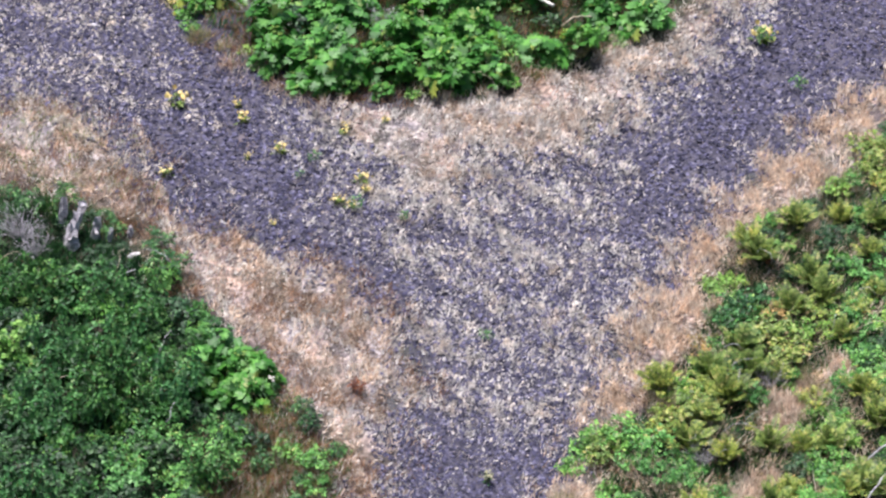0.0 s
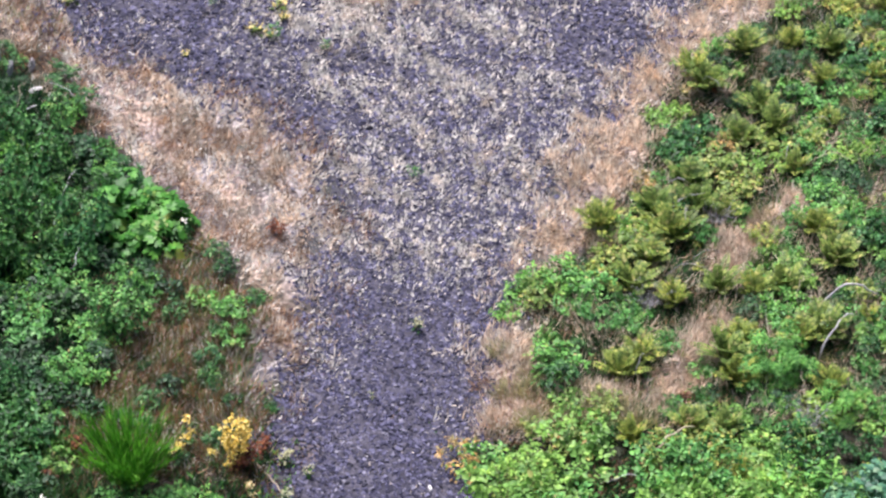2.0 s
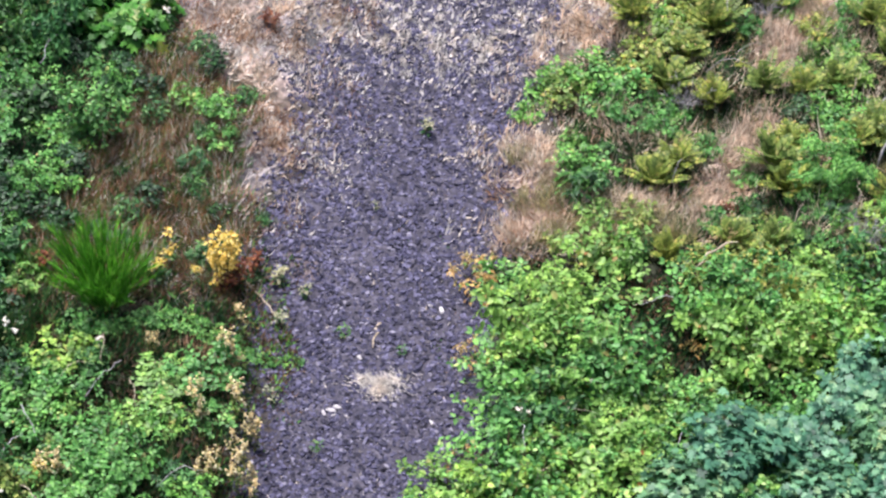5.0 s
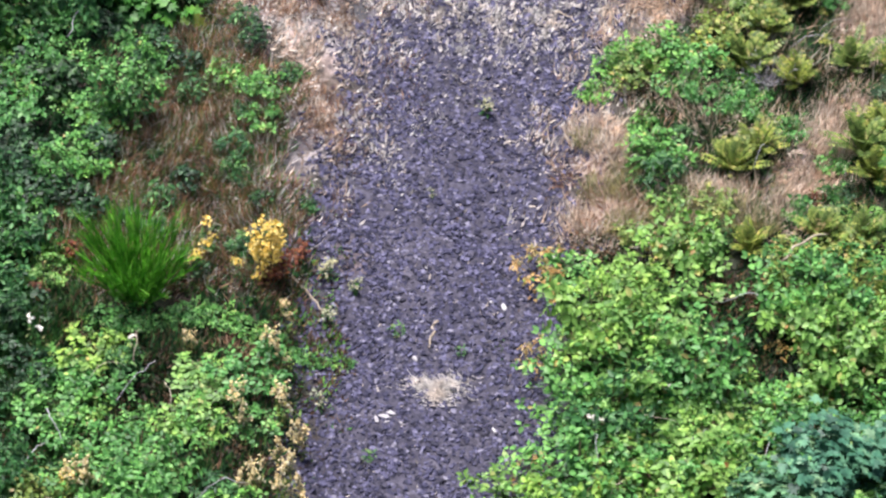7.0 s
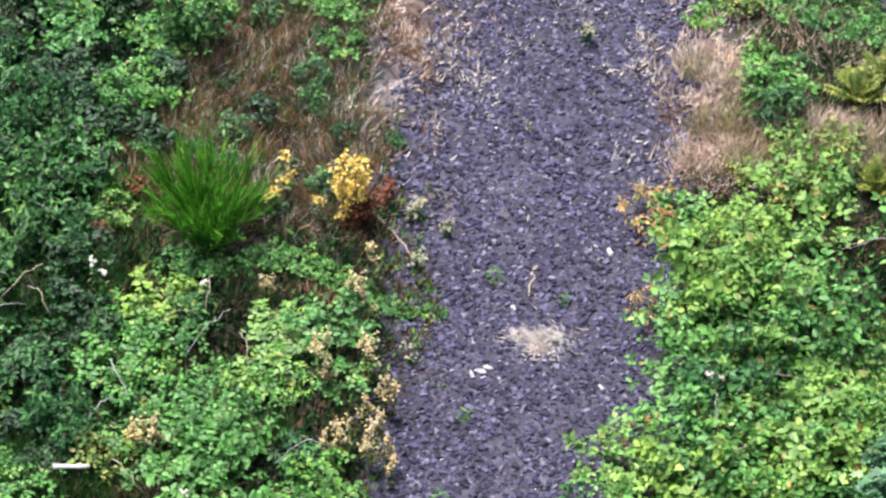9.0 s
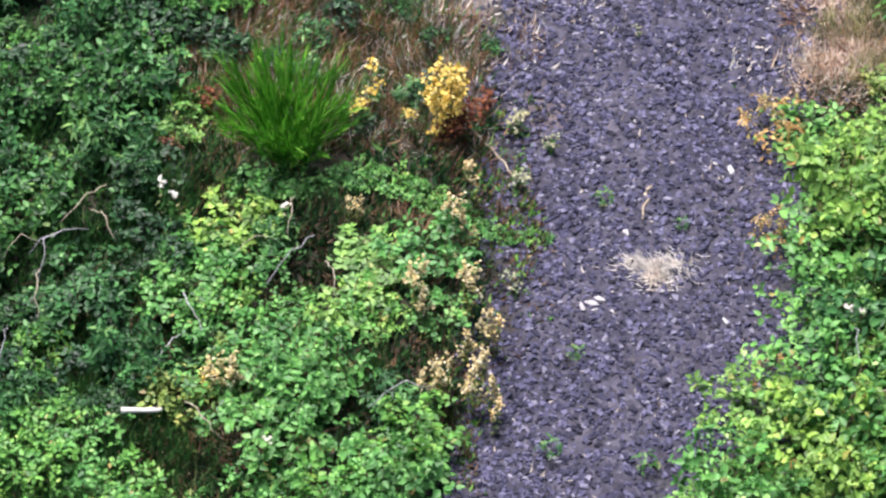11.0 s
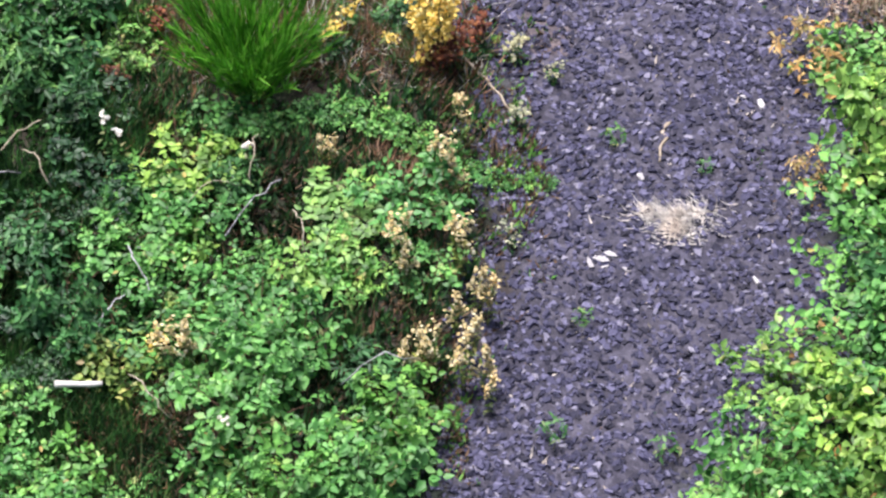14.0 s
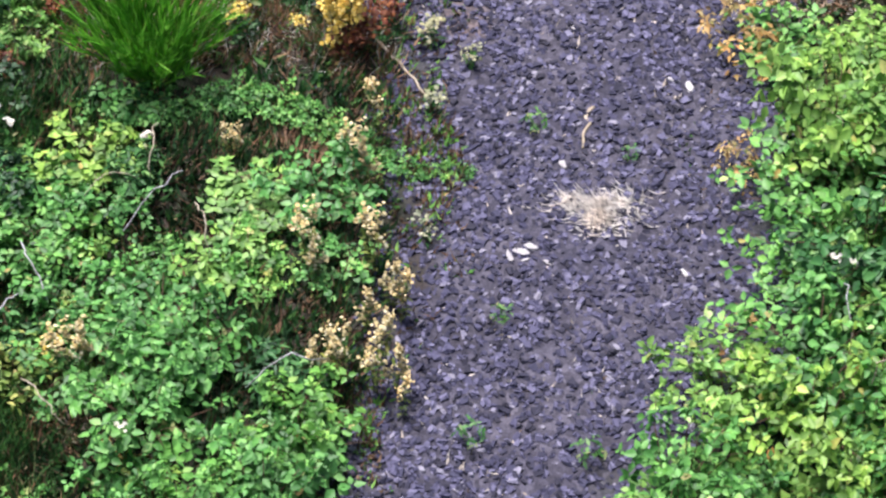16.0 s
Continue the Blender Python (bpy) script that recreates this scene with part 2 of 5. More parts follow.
VERGE_L = [(-15, 8), (-9.7, 5.7), (-7.75, 4.9), (-6.4, 3.0), (-5.7, 1.4), (-4.25, 0.45), (-2.1, -0.9), (-0.9, -2.2), (-0.55, -4.3), (-0.95, -5.6), (-0.9, -7.5), (-1.55, -8.8),
           (-2.1, -8.5), (-1.75, -6.9), (-2.5, -5.6), (-3.1, -4.4), (-4.1, -2.9), (-5.2, -1.05), (-6.0, 0.83), (-6.9, 1.4), (-8.1, 2.1), (-9.4, 2.2), (-15, 3.5)]
VERGE_R = [(14, 9.3), (9.7, 5.75), (8.15, 4.5), (6.8, 2.5), (5.1, 0.35), (4.5, -1.1), (3.55, -2.4), (3.28, -3.8), (2.8, -5), (2.4, -6.2), (2.0, -7.5), (1.85, -9.1),
           (1.8, -9.8), (2.7, -9.5), (2.7, -7.6), (2.8, -6.1), (3.8, -5.2), (4.9, -3.3), (5.45, -1.15), (6.0, 0.15), (7.3, 1.3), (8.6, 2.3), (9.7, 4.4), (14, 7.8)]


# spots without bushes: x, y, radius, and whether dead grass covers them
CLEAR = [(7.81, -4.1, 0.42, 1), (7.2, -4.6, 0.5, 1), (6.6, -5.3, 0.5, 1), (6.4, -5.85, 0.4, 1), (5.97, -7.4, 0.4, 1), (5.65, -8.0, 0.48, 1), (5.3, -8.75, 0.5, 1), (5.15, -9.2, 0.38, 1), (2.35, -8.3, 0.4, 1), (2.45, -9.4, 0.45, 1)]
CLEAR += [(3.95, -9.0, 0.35, 1), (4.1, -11.25, 0.6, 0), (4.15, -11.85, 0.5, 0), (4.0, -12.35, 0.4, 0), (4.6, -12.2, 0.3, 0), (4.55, -10.6, 0.35, 0), (3.65, -11.8, 0.4, 0), (-4.0, -10.8, 0.75, 0), (-2.95, -12.05, 0.45, 0), (-3.35, -12.3, 0.32, 0), (-2.8, -12.45, 0.3, 0), (-2.75, -13.1, 0.36, 0), (-2.1, -13.1, 0.3, 0), (-2.25, -14.3, 0.3, 0)]
CLEAR += [(-4.45, -14.8, 0.5, 0), (-4.35, -15.2, 0.24, 0), (-6.3, -12.0, 0.5, 0), (-6.8, -10.8, 0.4, 0), (-1.5, 7.5, 0.45, 0), (3.5, 7.3, 0.6, 0), (4.3, 7.6, 0.4, 0), (2.4, 8.1, 0.3, 0), (-4.6, 8.6, 0.5, 0), (-7.5, 0.05, 0.6, 0), (-7.4, -0.75, 0.55, 0), (-6.6, -0.35, 0.5, 0), (-6.1, -0.95, 0.45, 0), (-8.6, 0.0, 0.6, 0), (-8.3, -0.6, 0.45, 0), (-5.5, -14.55, 0.42, 0), (-7.5, -2.4, 0.4, 0)]
# gravel reaching in under the front of the leafy bank between the two tracks
NORTH_EDGE = [(-8, 12), (-6.3, 9.2), (-5.6, 7.6), (-4.4, 6.2), (-2.9, 5.0), (-1.0, 4.9), (-1.0, 5.6), (-3.2, 6.2), (-4.6, 8.2), (-5.8, 10.5), (-7, 12.5)]


def inside(poly, x, y):
    """Signed distance to a polygon's outline: above 0 inside it."""
    p = np.array(poly, float)
    q = np.roll(p, -1, 0)
    best, odd = np.full(x.shape, 1e9), np.zeros(x.shape, bool)
    for (ax, ay), (bx, by) in zip(p, q):
        dx, dy = bx - ax, by - ay
        u = np.clip(((x - ax) * dx + (y - ay) * dy) / (dx * dx + dy * dy), 0, 1)
        best = np.minimum(best, np.hypot(x - ax - u * dx, y - ay - u * dy))
        if dy != 0:
            odd ^= ((ay > y) != (by > y)) & (x < (y - ay) * dx / dy + ax)
    return np.where(odd, best, -best)


WAVES = [(rng.uniform(0, 6.28), rng.uniform(0, 6.28), f * rng.uniform(0.8, 1.25)) for f in (0.35, 0.35, 0.7, 0.7, 1.3, 1.3, 2.3, 2.3, 4.1, 4.1, 7, 7)]


def rough(x, y, lo=0, hi=12):
    """Soft uneven value from about -1 to 1 made of waves of several lengths."""
    s, n = 0, 0
    for a, ph, f in WAVES[lo:hi]:
        s, n = s + np.sin(f * (x * math.cos(a) + y * math.sin(a)) * 2 + ph + 0.7 * np.sin(f * (y * math.cos(a) - x * math.sin(a)) + ph)), n + 1
    return s / n * 1.6


def step(v, a, b):
    u = np.clip((v - a) / (b - a), 0, 1)
    return u * u * (3 - 2 * u)


def height(x, y):
    x, y = np.asarray(x, float), np.asarray(y, float)
    near = 1 - step(np.hypot(x, y + 4), 20, 45)
    off = 1 - step(inside(TRACK, x, y), -0.8, 0.2)
    bank = 0.12 * off + 0.1 * off * rough(x, y, 2, 8)
    hollow = 0.5 * step(-x, 3.0, 5.2) * step(-y, 11.0, 13.8)
    return near * (bank + 0.025 * rough(x, y, 6, 12) - hollow)


# ---- mesh helpers ----
def mesh_of(name, verts, faces, mat, smooth=True):
    me = bpy.data.meshes.new(name)
    me.from_pydata(np.asarray(verts).tolist(), [], faces if isinstance(faces, list) else faces.tolist())
    me.materials.append(mat)
    me.polygons.foreach_set("use_smooth", [smooth] * len(me.polygons))
    me.update()
    return me


def part_of(name, me, parent, label="", m=None):
    ob = new(name, me)
    ob.parent = parent
    if m is not None:
        ob.matrix_local = m
    return tagged(ob, label) if label else ob


def stuff_of(name, me, parent, label=""):
    return tagged(part_of(name, me, parent, label), kind="stuff")


def thing(name, label, category, group="", at=(0, 0, 0)):
    e = new(name)
    e.empty_display_size = 0.1
    e.location = at
    return tagged(e, label, category, group)


def frames_from(normal, spin):
    n = normal / np.linalg.norm(normal, axis=1, keepdims=True)
    ref = np.where(np.abs(n[:, 2:3]) < 0.95, np.array([[0, 0, 1.0]]), np.array([[1.0, 0, 0]]))
    a = np.cross(ref, n)
    a /= np.linalg.norm(a, axis=1, keepdims=True)
    b = np.cross(n, a)
    c, s = np.cos(spin)[:, None], np.sin(spin)[:, None]
    return np.stack([a * c + b * s, b * c - a * s, n], 2)


def scatter(tv, tf, pos, rot, size):
    """Copies of a small template (verts, equal faces) at many places, as one set of verts and faces."""
    tv = np.asarray(tv, float)
    size = np.asarray(size, float)
    size = size[:, None, None] if size.ndim == 1 else size[:, None, :]
    v = np.einsum("nij,nvj->nvi", rot, tv[None] * size) + pos[:, None, :]
    k = len(tv)
    off = np.arange(len(pos)) * k
    faces = []
    for f in tf:
        faces.append(off[:, None] + np.array(f)[None])
    out = [list(r) for g in faces for r in g.tolist()]
    return v.reshape(-1, 3), out


def merge(pieces):
    vs, fs, n = [], [], 0
    for v, f in pieces:
        vs.append(np.asarray(v))
        fs += [[i + n for i in q] for q in f]
        n += len(v)
    return np.concatenate(vs), fs


def tube(points, radii, sides=5):
    """A bent tapering stick through the points."""
    pts = np.asarray(points, float)
    d = np.gradient(pts, axis=0)
    fr = frames_from(d, np.zeros(len(pts)))
    ang = np.arange(sides) * 2 * math.pi / sides
    ring = np.stack([np.cos(ang), np.sin(ang), 0 * ang], 1)
    v = np.concatenate([(fr[i] @ (ring * radii[i]).T).T + pts[i] for i in range(len(pts))])
    f = [[i * sides + j, i * sides + (j + 1) % sides, (i + 1) * sides + (j + 1) % sides, (i + 1) * sides + j] for i in range(len(pts) - 1) for j in range(sides)]
    f += [list(range(sides))[::-1], [len(v) - sides + j for j in range(sides)]]
    return v, f


def arc(p0, p1, sag, n=6, wob=0.0, r=rng):
    u = np.linspace(0, 1, n)[:, None]
    p = np.array(p0) * (1 - u) + np.array(p1) * u
    p[:, 2] += sag * 4 * u[:, 0] * (1 - u[:, 0])
    return p + r.normal(0, 1, p.shape) * wob


# leaf shapes: along y, face up
LEAFLET = ([(0, 0, 0), (-0.33, 0.32, 0.08), (-0.24, 0.68, 0.05), (0, 1.05, -0.08), (0.24, 0.68, 0.05), (0.33, 0.32, 0.08)], [(0, 3, 2, 1), (0, 5, 4, 3)])
NARROW = ([(0, 0, 0), (-0.13, 0.4, 0.06), (0, 1, -0.1), (0.13, 0.4, 0.06)], [(0, 2, 1), (0, 3, 2)])
BLADE = ([(-0.5, 0, 0), (0.5, 0, 0), (0.36, 0.0, 0.55), (-0.36, 0.0, 0.55), (0, 0.22, 1)], [(0, 1, 2, 3), (3, 2, 4)])
LOBED = ([(0, 0, 0.0), (-0.3, -0.05, 0.03), (-0.52, 0.3, 0.02), (-0.26, 0.36, 0.04), (-0.42, 0.78, 0), (-0.14, 0.66, 0.03), (0, 1.02, -0.06), (0.14, 0.66, 0.03), (0.42, 0.78, 0), (0.26, 0.36, 0.04), (0.52, 0.3, 0.02), (0.3, -0.05, 0.03)],
         [(0, 3, 2, 1), (0, 5, 4, 3), (0, 6, 5), (0, 7, 6), (0, 9, 8, 7), (0, 11, 10, 9)])


def trifoliate(pos, nrm, size, r):
    """Three leaflets at each place."""
    n = len(pos)
    spin = r.uniform(0, 6.28, n)
    out = []
    for k in range(3):
        fr = frames_from(nrm + r.normal(0, 0.18, (n, 3)), spin + (k - 1) * 1.75)
        out.append(scatter(*LEAFLET, pos + fr[:, :, 1] * size[:, None] * 0.12, fr, size * (1.0 if k == 1 else 0.85)))
    return merge(out)


def clumps(n, radius, tall, r, m=11):
    """Leaves gathered in sprays over an uneven dome, with gaps between the sprays."""
    az = np.arange(m) * 2.4 + r.normal(0, 0.35, m)
    el = np.arcsin(np.clip((np.arange(m) + 0.8) / m, 0, 1))
    k = r.uniform(0.62, 1.12, m)
    c = np.stack([np.cos(az) * np.cos(el) * radius * k, np.sin(az) * np.cos(el) * radius * k, 0.12 + np.sin(el) * tall * k], 1)
    i = r.integers(0, m, n)
    off = r.normal(0, 1, (n, 3))
    off /= np.linalg.norm(off, axis=1, keepdims=True)
    off[:, 2] = np.abs(off[:, 2]) * 0.9 - 0.15
    pos = c[i] + off * (r.uniform(0.25, 1, n) ** 0.5 * radius * 0.33)[:, None]
    pos[:, 2] = np.maximum(pos[:, 2], 0.03)
    d = off + 0.4 * c[i] / np.linalg.norm(c[i], axis=1, keepdims=True)
    return pos, d / np.linalg.norm(d, axis=1, keepdims=True)


def canes(n, radius, tall, r, thick=0.006):
    out = []
    for _ in range(n):
        a, q = r.uniform(0, 6.28), r.uniform(0.55, 1.0)
        p = arc((r.normal(0, 0.06), r.normal(0, 0.06), -0.05), (math.cos(a) * radius * q, math.sin(a) * radius * q, tall * r.uniform(0.1, 0.7)), tall * 0.5, 6, 0.01, r)
        out.append(tube(p, np.linspace(thick, thick * 0.4, 6), 4))
    return merge(out)


def arching_canes(m, n, radius, tall, r):
    """Canes that rise from the middle and droop outward; leaves sit along both sides of them, the rest fills the low middle."""
    u = np.linspace(0, 1, 8)
    lines, out = [], []
    for k in range(m):
        a, q, g = k * 2.4 + r.normal(0, 0.4), r.uniform(0.55, 1.25), r.uniform(0.6, 1.15)
        bend = a + r.normal(0, 0.35) * u
        p = np.stack([np.cos(bend) * radius * q * u, np.sin(bend) * radius * q * u, tall * g * (2.2 * u - 1.45 * u * u) * (1.15 - 0.35 * q)], 1) + r.normal(0, 0.012, (8, 3))
        p[0, 2] = -0.05
        lines.append(p)
        out.append(tube(p[::2], np.linspace(0.007, 0.003, 4), 4))
    lines = np.array(lines)
    i, w = r.integers(0, m, n), r.uniform(0.12, 1, n) ** 0.75 * 6.999
    f = w.astype(int)
    t = (w - f)[:, None]
    pos = lines[i, f] * (1 - t) + lines[i, f + 1] * t
    along = lines[i, f + 1] - lines[i, f]
    along /= np.linalg.norm(along, axis=1, keepdims=True)
    side = np.cross(along, np.array([[0, 0, 1.0]])) * np.where(r.uniform(0, 1, n) < 0.5, -1, 1)[:, None]
    pos = pos + side * r.uniform(0.02, 0.13, n)[:, None] + r.normal(0, 0.022, (n, 3))
    low = r.uniform(0, 1, n) < 0.16
    pos[low] *= np.array([0.9, 0.9, 0.55])
    pos[:, 2] = np.maximum(pos[:, 2], 0.03)
    return pos, side * 0.35 + along * 0.15 + np.array([0, -0.1, 0.85]) + r.normal(0, 0.3, (n, 3)), merge(out)


def make_bramble(name, group, leaf_mat, label, seed, radius=0.7, tall=0.55, n=300, size=0.104):
    r = np.random.default_rng(seed)
    pos, up, wood = arching_canes(11 + int(radius * 12), n, radius * 1.12, tall, r)
    ob = thing(name, label, "bush", group)
    stuff_of("cane_tangle", mesh_of("cane_tangle", *wood, M_CANE), ob, "thorny brown canes")
    stuff_of("foliage", mesh_of("leaves", *trifoliate(pos, up, r.uniform(0.65, 1.3, n) * size, r), leaf_mat), ob)
    return ob


def make_weeds(seed, label, mat=None, radius=0.6, tall=0.65, n=560, size=0.09, slim=1.7, name="leafy_weed", group="leafy weeds"):
    r = np.random.default_rng(seed)
    pos, d = clumps(n, radius, tall, r, 10)
    ob = thing(name, label, "weed", group)
    stuff_of("stem_tangle", mesh_of("stems", *canes(4, radius * 0.8, tall, r, 0.005), M_STEM), ob)
    fr = frames_from(d * 0.7 + np.array([0, 0, 0.7]) + r.normal(0, 0.4, (n, 3)), r.uniform(0, 6.28, n))
    s = r.uniform(0.6, 1.3, n) * size
    stuff_of("foliage", mesh_of("leaves", *scatter([(x * slim, y, z) for x, y, z in NARROW[0]], NARROW[1], pos, fr, s), mat or M_WEED), ob)
    return ob


def make_lobed(seed, name, label, group, mat, radius=0.6, tall=0.7, n=110, size=0.2, thick=0.009):
    r = np.random.default_rng(seed)
    pos, d = clumps(n, radius, tall, r, 11)
    ob = thing(name, label, "shrub", group)
    stuff_of("stem_tangle", mesh_of("stems", *canes(10, radius, tall, r, thick), M_STEM), ob)
    fr = frames_from(d * 0.5 + np.array([0, -0.2, 0.8]) + r.normal(0, 0.28, (n, 3)), r.uniform(0, 6.28, n))
    stuff_of("foliage", mesh_of("leaves", *scatter(*LOBED, pos, fr, r.uniform(0.6, 1.2, n) * size), mat), ob)
    return ob


def make_fern(seed, label, mat, fronds=22, length=1.0):
    r = np.random.default_rng(seed)
    ob = thing("sword_fern", label, "fern", "ferns")
    stems, leaf = [], []
    for i in range(fronds):
        a = i * 2.4 + r.normal(0, 0.2)
        ln, lift = length * r.uniform(0.6, 1.2), r.uniform(0.65, 1.35)
        u = np.linspace(0, 1, 9)
        out = ln * (0.65 * u + 0.2 * u ** 2) * (1.2 - 0.55 * lift)
        z = ln * lift * (1.05 * u - 0.45 * u ** 2)
        p = np.stack([math.cos(a) * out, math.sin(a) * out, z], 1)
        stems.append(tube(p[::2], np.linspace(0.006, 0.002, 5), 3))
        side = np.array([-math.sin(a), math.cos(a), 0])
        t = np.linspace(0.1, 0.98, 12)
        q = np.stack([np.interp(t, u, p[:, k]) for k in range(3)], 1)
        along = np.gradient(q, axis=0)
        along /= np.linalg.norm(along, axis=1, keepdims=True)
        up = np.cross(along, side)
        up *= np.sign(up[:, 2:3] + 1e-6)
        w = 0.1 * np.sin(np.clip(t * 1.05, 0, 1) * math.pi) ** 0.6 * length / 0.75 + 0.015
        for sg in (-1, 1):
            y = side * sg + along * 0.45
            y /= np.linalg.norm(y, axis=1, keepdims=True)
            fr = np.stack([np.cross(y, up), y, up], 2)
            leaf.append(scatter([(x * 2.1, yy, zz) for x, yy, zz in NARROW[0]], NARROW[1], q, fr, w))
    stuff_of("stem_tangle", mesh_of("stems", *merge(stems), M_STEM), ob)
    stuff_of("frond_crown", mesh_of("fronds", *merge(leaf), mat), ob)
    return ob


def make_grass_clump(seed, name, label, group, mat, n=160, tall=0.5, spread=0.22, lean=0.45, width=0.012):
    r = np.random.default_rng(seed)
    a, q = r.uniform(0, 6.28, n), np.sqrt(r.uniform(0, 1, n)) * spread
    pos = np.stack([np.cos(a) * q, np.sin(a) * q, np.full(n, -0.02)], 1)
    tilt = np.stack([np.cos(a) * lean * q / spread, np.sin(a) * lean * q / spread, np.ones(n)], 1) + r.normal(0, 0.16, (n, 3))
    fr = frames_from(tilt, r.uniform(0, 6.28, n))
    s = np.stack([r.uniform(0.7, 1.4, n) * width, r.uniform(0.5, 1.1, n) * tall, r.uniform(0.5, 1.1, n) * tall], 1)
    ob = thing(name, label, "grass", group)
    stuff_of("tuft", mesh_of("blades", *scatter(*BLADE, pos, fr, s), mat), ob)
    return ob


def flower_clusters(points, spread, n, size, r, plume=0.45):
    pos = np.repeat(np.asarray(points), n, 0) + r.normal(0, 1, (len(points) * n, 3)) * np.array([spread, spread, spread * plume])
    fr = frames_from(np.array([0, -0.2, 1.0]) + r.normal(0, 0.5, (len(pos), 3)), r.uniform(0, 6.28, len(pos)))
    disc = [(math.cos(k * 1.257), math.sin(k * 1.257), 0.0) for k in range(5)] + [(0, 0, 0.35)]
    return scatter(disc, [(k, (k + 1) % 5, 5) for k in range(5)], pos, fr, r.uniform(0.6, 1.2, len(pos)) * size)


def make_ragwort(seed, name, label, group, mat, heads=7, tall=0.8, spread=0.2, n=16, size=0.022, puff=0.05, leaf_mat=None, plume=0.45, low=0.5):
    r = np.random.default_rng(seed)
    ob = thing(name, label, "wildflower", group)
    tops, st = [], []
    for k in range(heads):
        a, q = r.uniform(0, 6.28), math.sqrt(r.uniform(0.02, 1)) * spread
        top = (math.cos(a) * q, math.sin(a) * q, tall * r.uniform(low, 1.05))
        tops.append(top)
        st.append(tube(arc((top[0] * 0.25, top[1] * 0.25, -0.04), top, 0.02, 6, 0.008, r), np.linspace(0.006, 0.003, 6), 4))
    stuff_of("stem_tangle", mesh_of("stems", *merge(st), M_STEM if leaf_mat else M_TWIG), ob)
    m = 26
    hh = r.uniform(0.05, 0.75, m)
    k = r.integers(0, heads, m)
    tp = np.array(tops)[k]
    pos = tp * hh[:, None] + r.normal(0, 0.02, (m, 3))
    fr = frames_from(np.array([0, 0, 0.7]) + r.normal(0, 0.5, (m, 3)), r.uniform(0, 6.28, m))
    stuff_of("foliage", mesh_of("leaves", *scatter([(x * 1.6, y, z) for x, y, z in NARROW[0]], NARROW[1], pos, fr, r.uniform(0.06, 0.13, m)), leaf_mat or M_LITTER), ob)
    stuff_of("blossom", mesh_of("flower_heads", *flower_clusters(tops, puff, n, size, r, plume), mat), ob)
    return ob


def make_broom(seed, label):
    r = np.random.default_rng(seed)
    ob = thing("broom_shrub", label, "shrub")
    st, pos, nrm = [], [], []
    for k in range(120):
        a, q = r.uniform(0, 6.28), math.sqrt(r.uniform(0, 1))
        h = r.uniform(0.65, 1.3) * (1.08 - 0.28 * q)
        p = arc((math.cos(a) * 0.12 * q, math.sin(a) * 0.12 * q, -0.05), (math.cos(a) * 0.74 * q, math.sin(a) * 0.74 * q, h), 0.06 * q, 7, 0.012, r)
        st.append(tube(p, np.linspace(0.009, 0.0035, 7), 3))
        u = r.uniform(0.18, 0.95, 22)
        i = np.clip((u * 6).astype(int), 0, 5)
        w = (u * 6 - i)[:, None]
        pos.append(p[i] * (1 - w) + p[i + 1] * w)
        nrm.append((p[i + 1] - p[i]) / np.linalg.norm(p[i + 1] - p[i], axis=1, keepdims=True) + r.normal(0, 0.15, (22, 3)) + np.array([0, 0, 0.15]))
    pos, nrm = np.concatenate(pos), np.concatenate(nrm)
    n = len(pos)
    fr = frames_from(nrm, r.uniform(0, 6.28, n))
    ln = r.uniform(0.16, 0.38, n)
    s = np.stack([np.full(n, 0.014), 0.6 * ln, ln], 1)
    stuff_of("stem_tangle", mesh_of("stems", *merge(st), M_BROOM), ob)
    stuff_of("twig_spray", mesh_of("twigs", *scatter(*BLADE, pos, fr, s), M_BROOM), ob)
    return ob


def make_sapling(seed, label, tall=2.1, spread=1.15, n=850, size=0.235):
    """A young broad tree: tapered trunk, limbs, and layered sprays of lobed leaves."""
    r = np.random.default_rng(seed)
    ob = thing("young_maple_tree", label, "tree", "young maples")
    part_of("trunk", mesh_of("trunk", *tube(arc((0, 0, -0.1), (0.1, 0.05, tall * 0.85), 0.05, 8, 0.015, r), np.linspace(0.045, 0.012, 8), 8), M_CANE), ob)
    lim, tips = [], []
    for k in range(22):
        a, h = k * 2.4 + r.normal(0, 0.3), tall * r.uniform(0.25, 0.85)
        q = spread * (1.15 - 0.6 * h / tall) * r.uniform(0.6, 1.1)
        e = np.array((math.cos(a) * q, math.sin(a) * q, h + r.uniform(0.15, 0.4)))
        p = arc((0.03, 0.02, h * 0.85), e, 0.06, 6, 0.012, r)
        lim.append(tube(p, np.linspace(0.014, 0.004, 6), 5))
        tips += [p[2], p[3], p[4], p[5], p[5]]
    tips = np.array(tips)
    stuff_of("branchwork", mesh_of("limbs", *merge(lim), M_CANE), ob)
    pos = tips[r.integers(0, len(tips), n)] + r.normal(0, 1, (n, 3)) * np.array([0.17, 0.17, 0.09])
    nrm = np.array([0, -0.25, 0.9]) + r.normal(0, 0.3, (n, 3)) + pos * np.array([0.25, 0.25, 0])
    stuff_of("crown", mesh_of("crown", *scatter(*LOBED, pos, frames_from(nrm, r.uniform(0, 6.28, n)), r.uniform(0.6, 1.2, n) * size), M_MAPLE), ob)
    return ob


def place(proto, x, y, size=1.0, turn=None, sink=0.0, label="", r=rng, tall=None):
    z = float(height(x, y)) - sink
    ob = copy_thing(proto, Matrix.LocRotScale((x, y, z), Euler((0, 0, r.uniform(0, 6.28) if turn is None else radians(turn))), (size, size, tall or size)))
    return tagged(ob, label) if label else ob


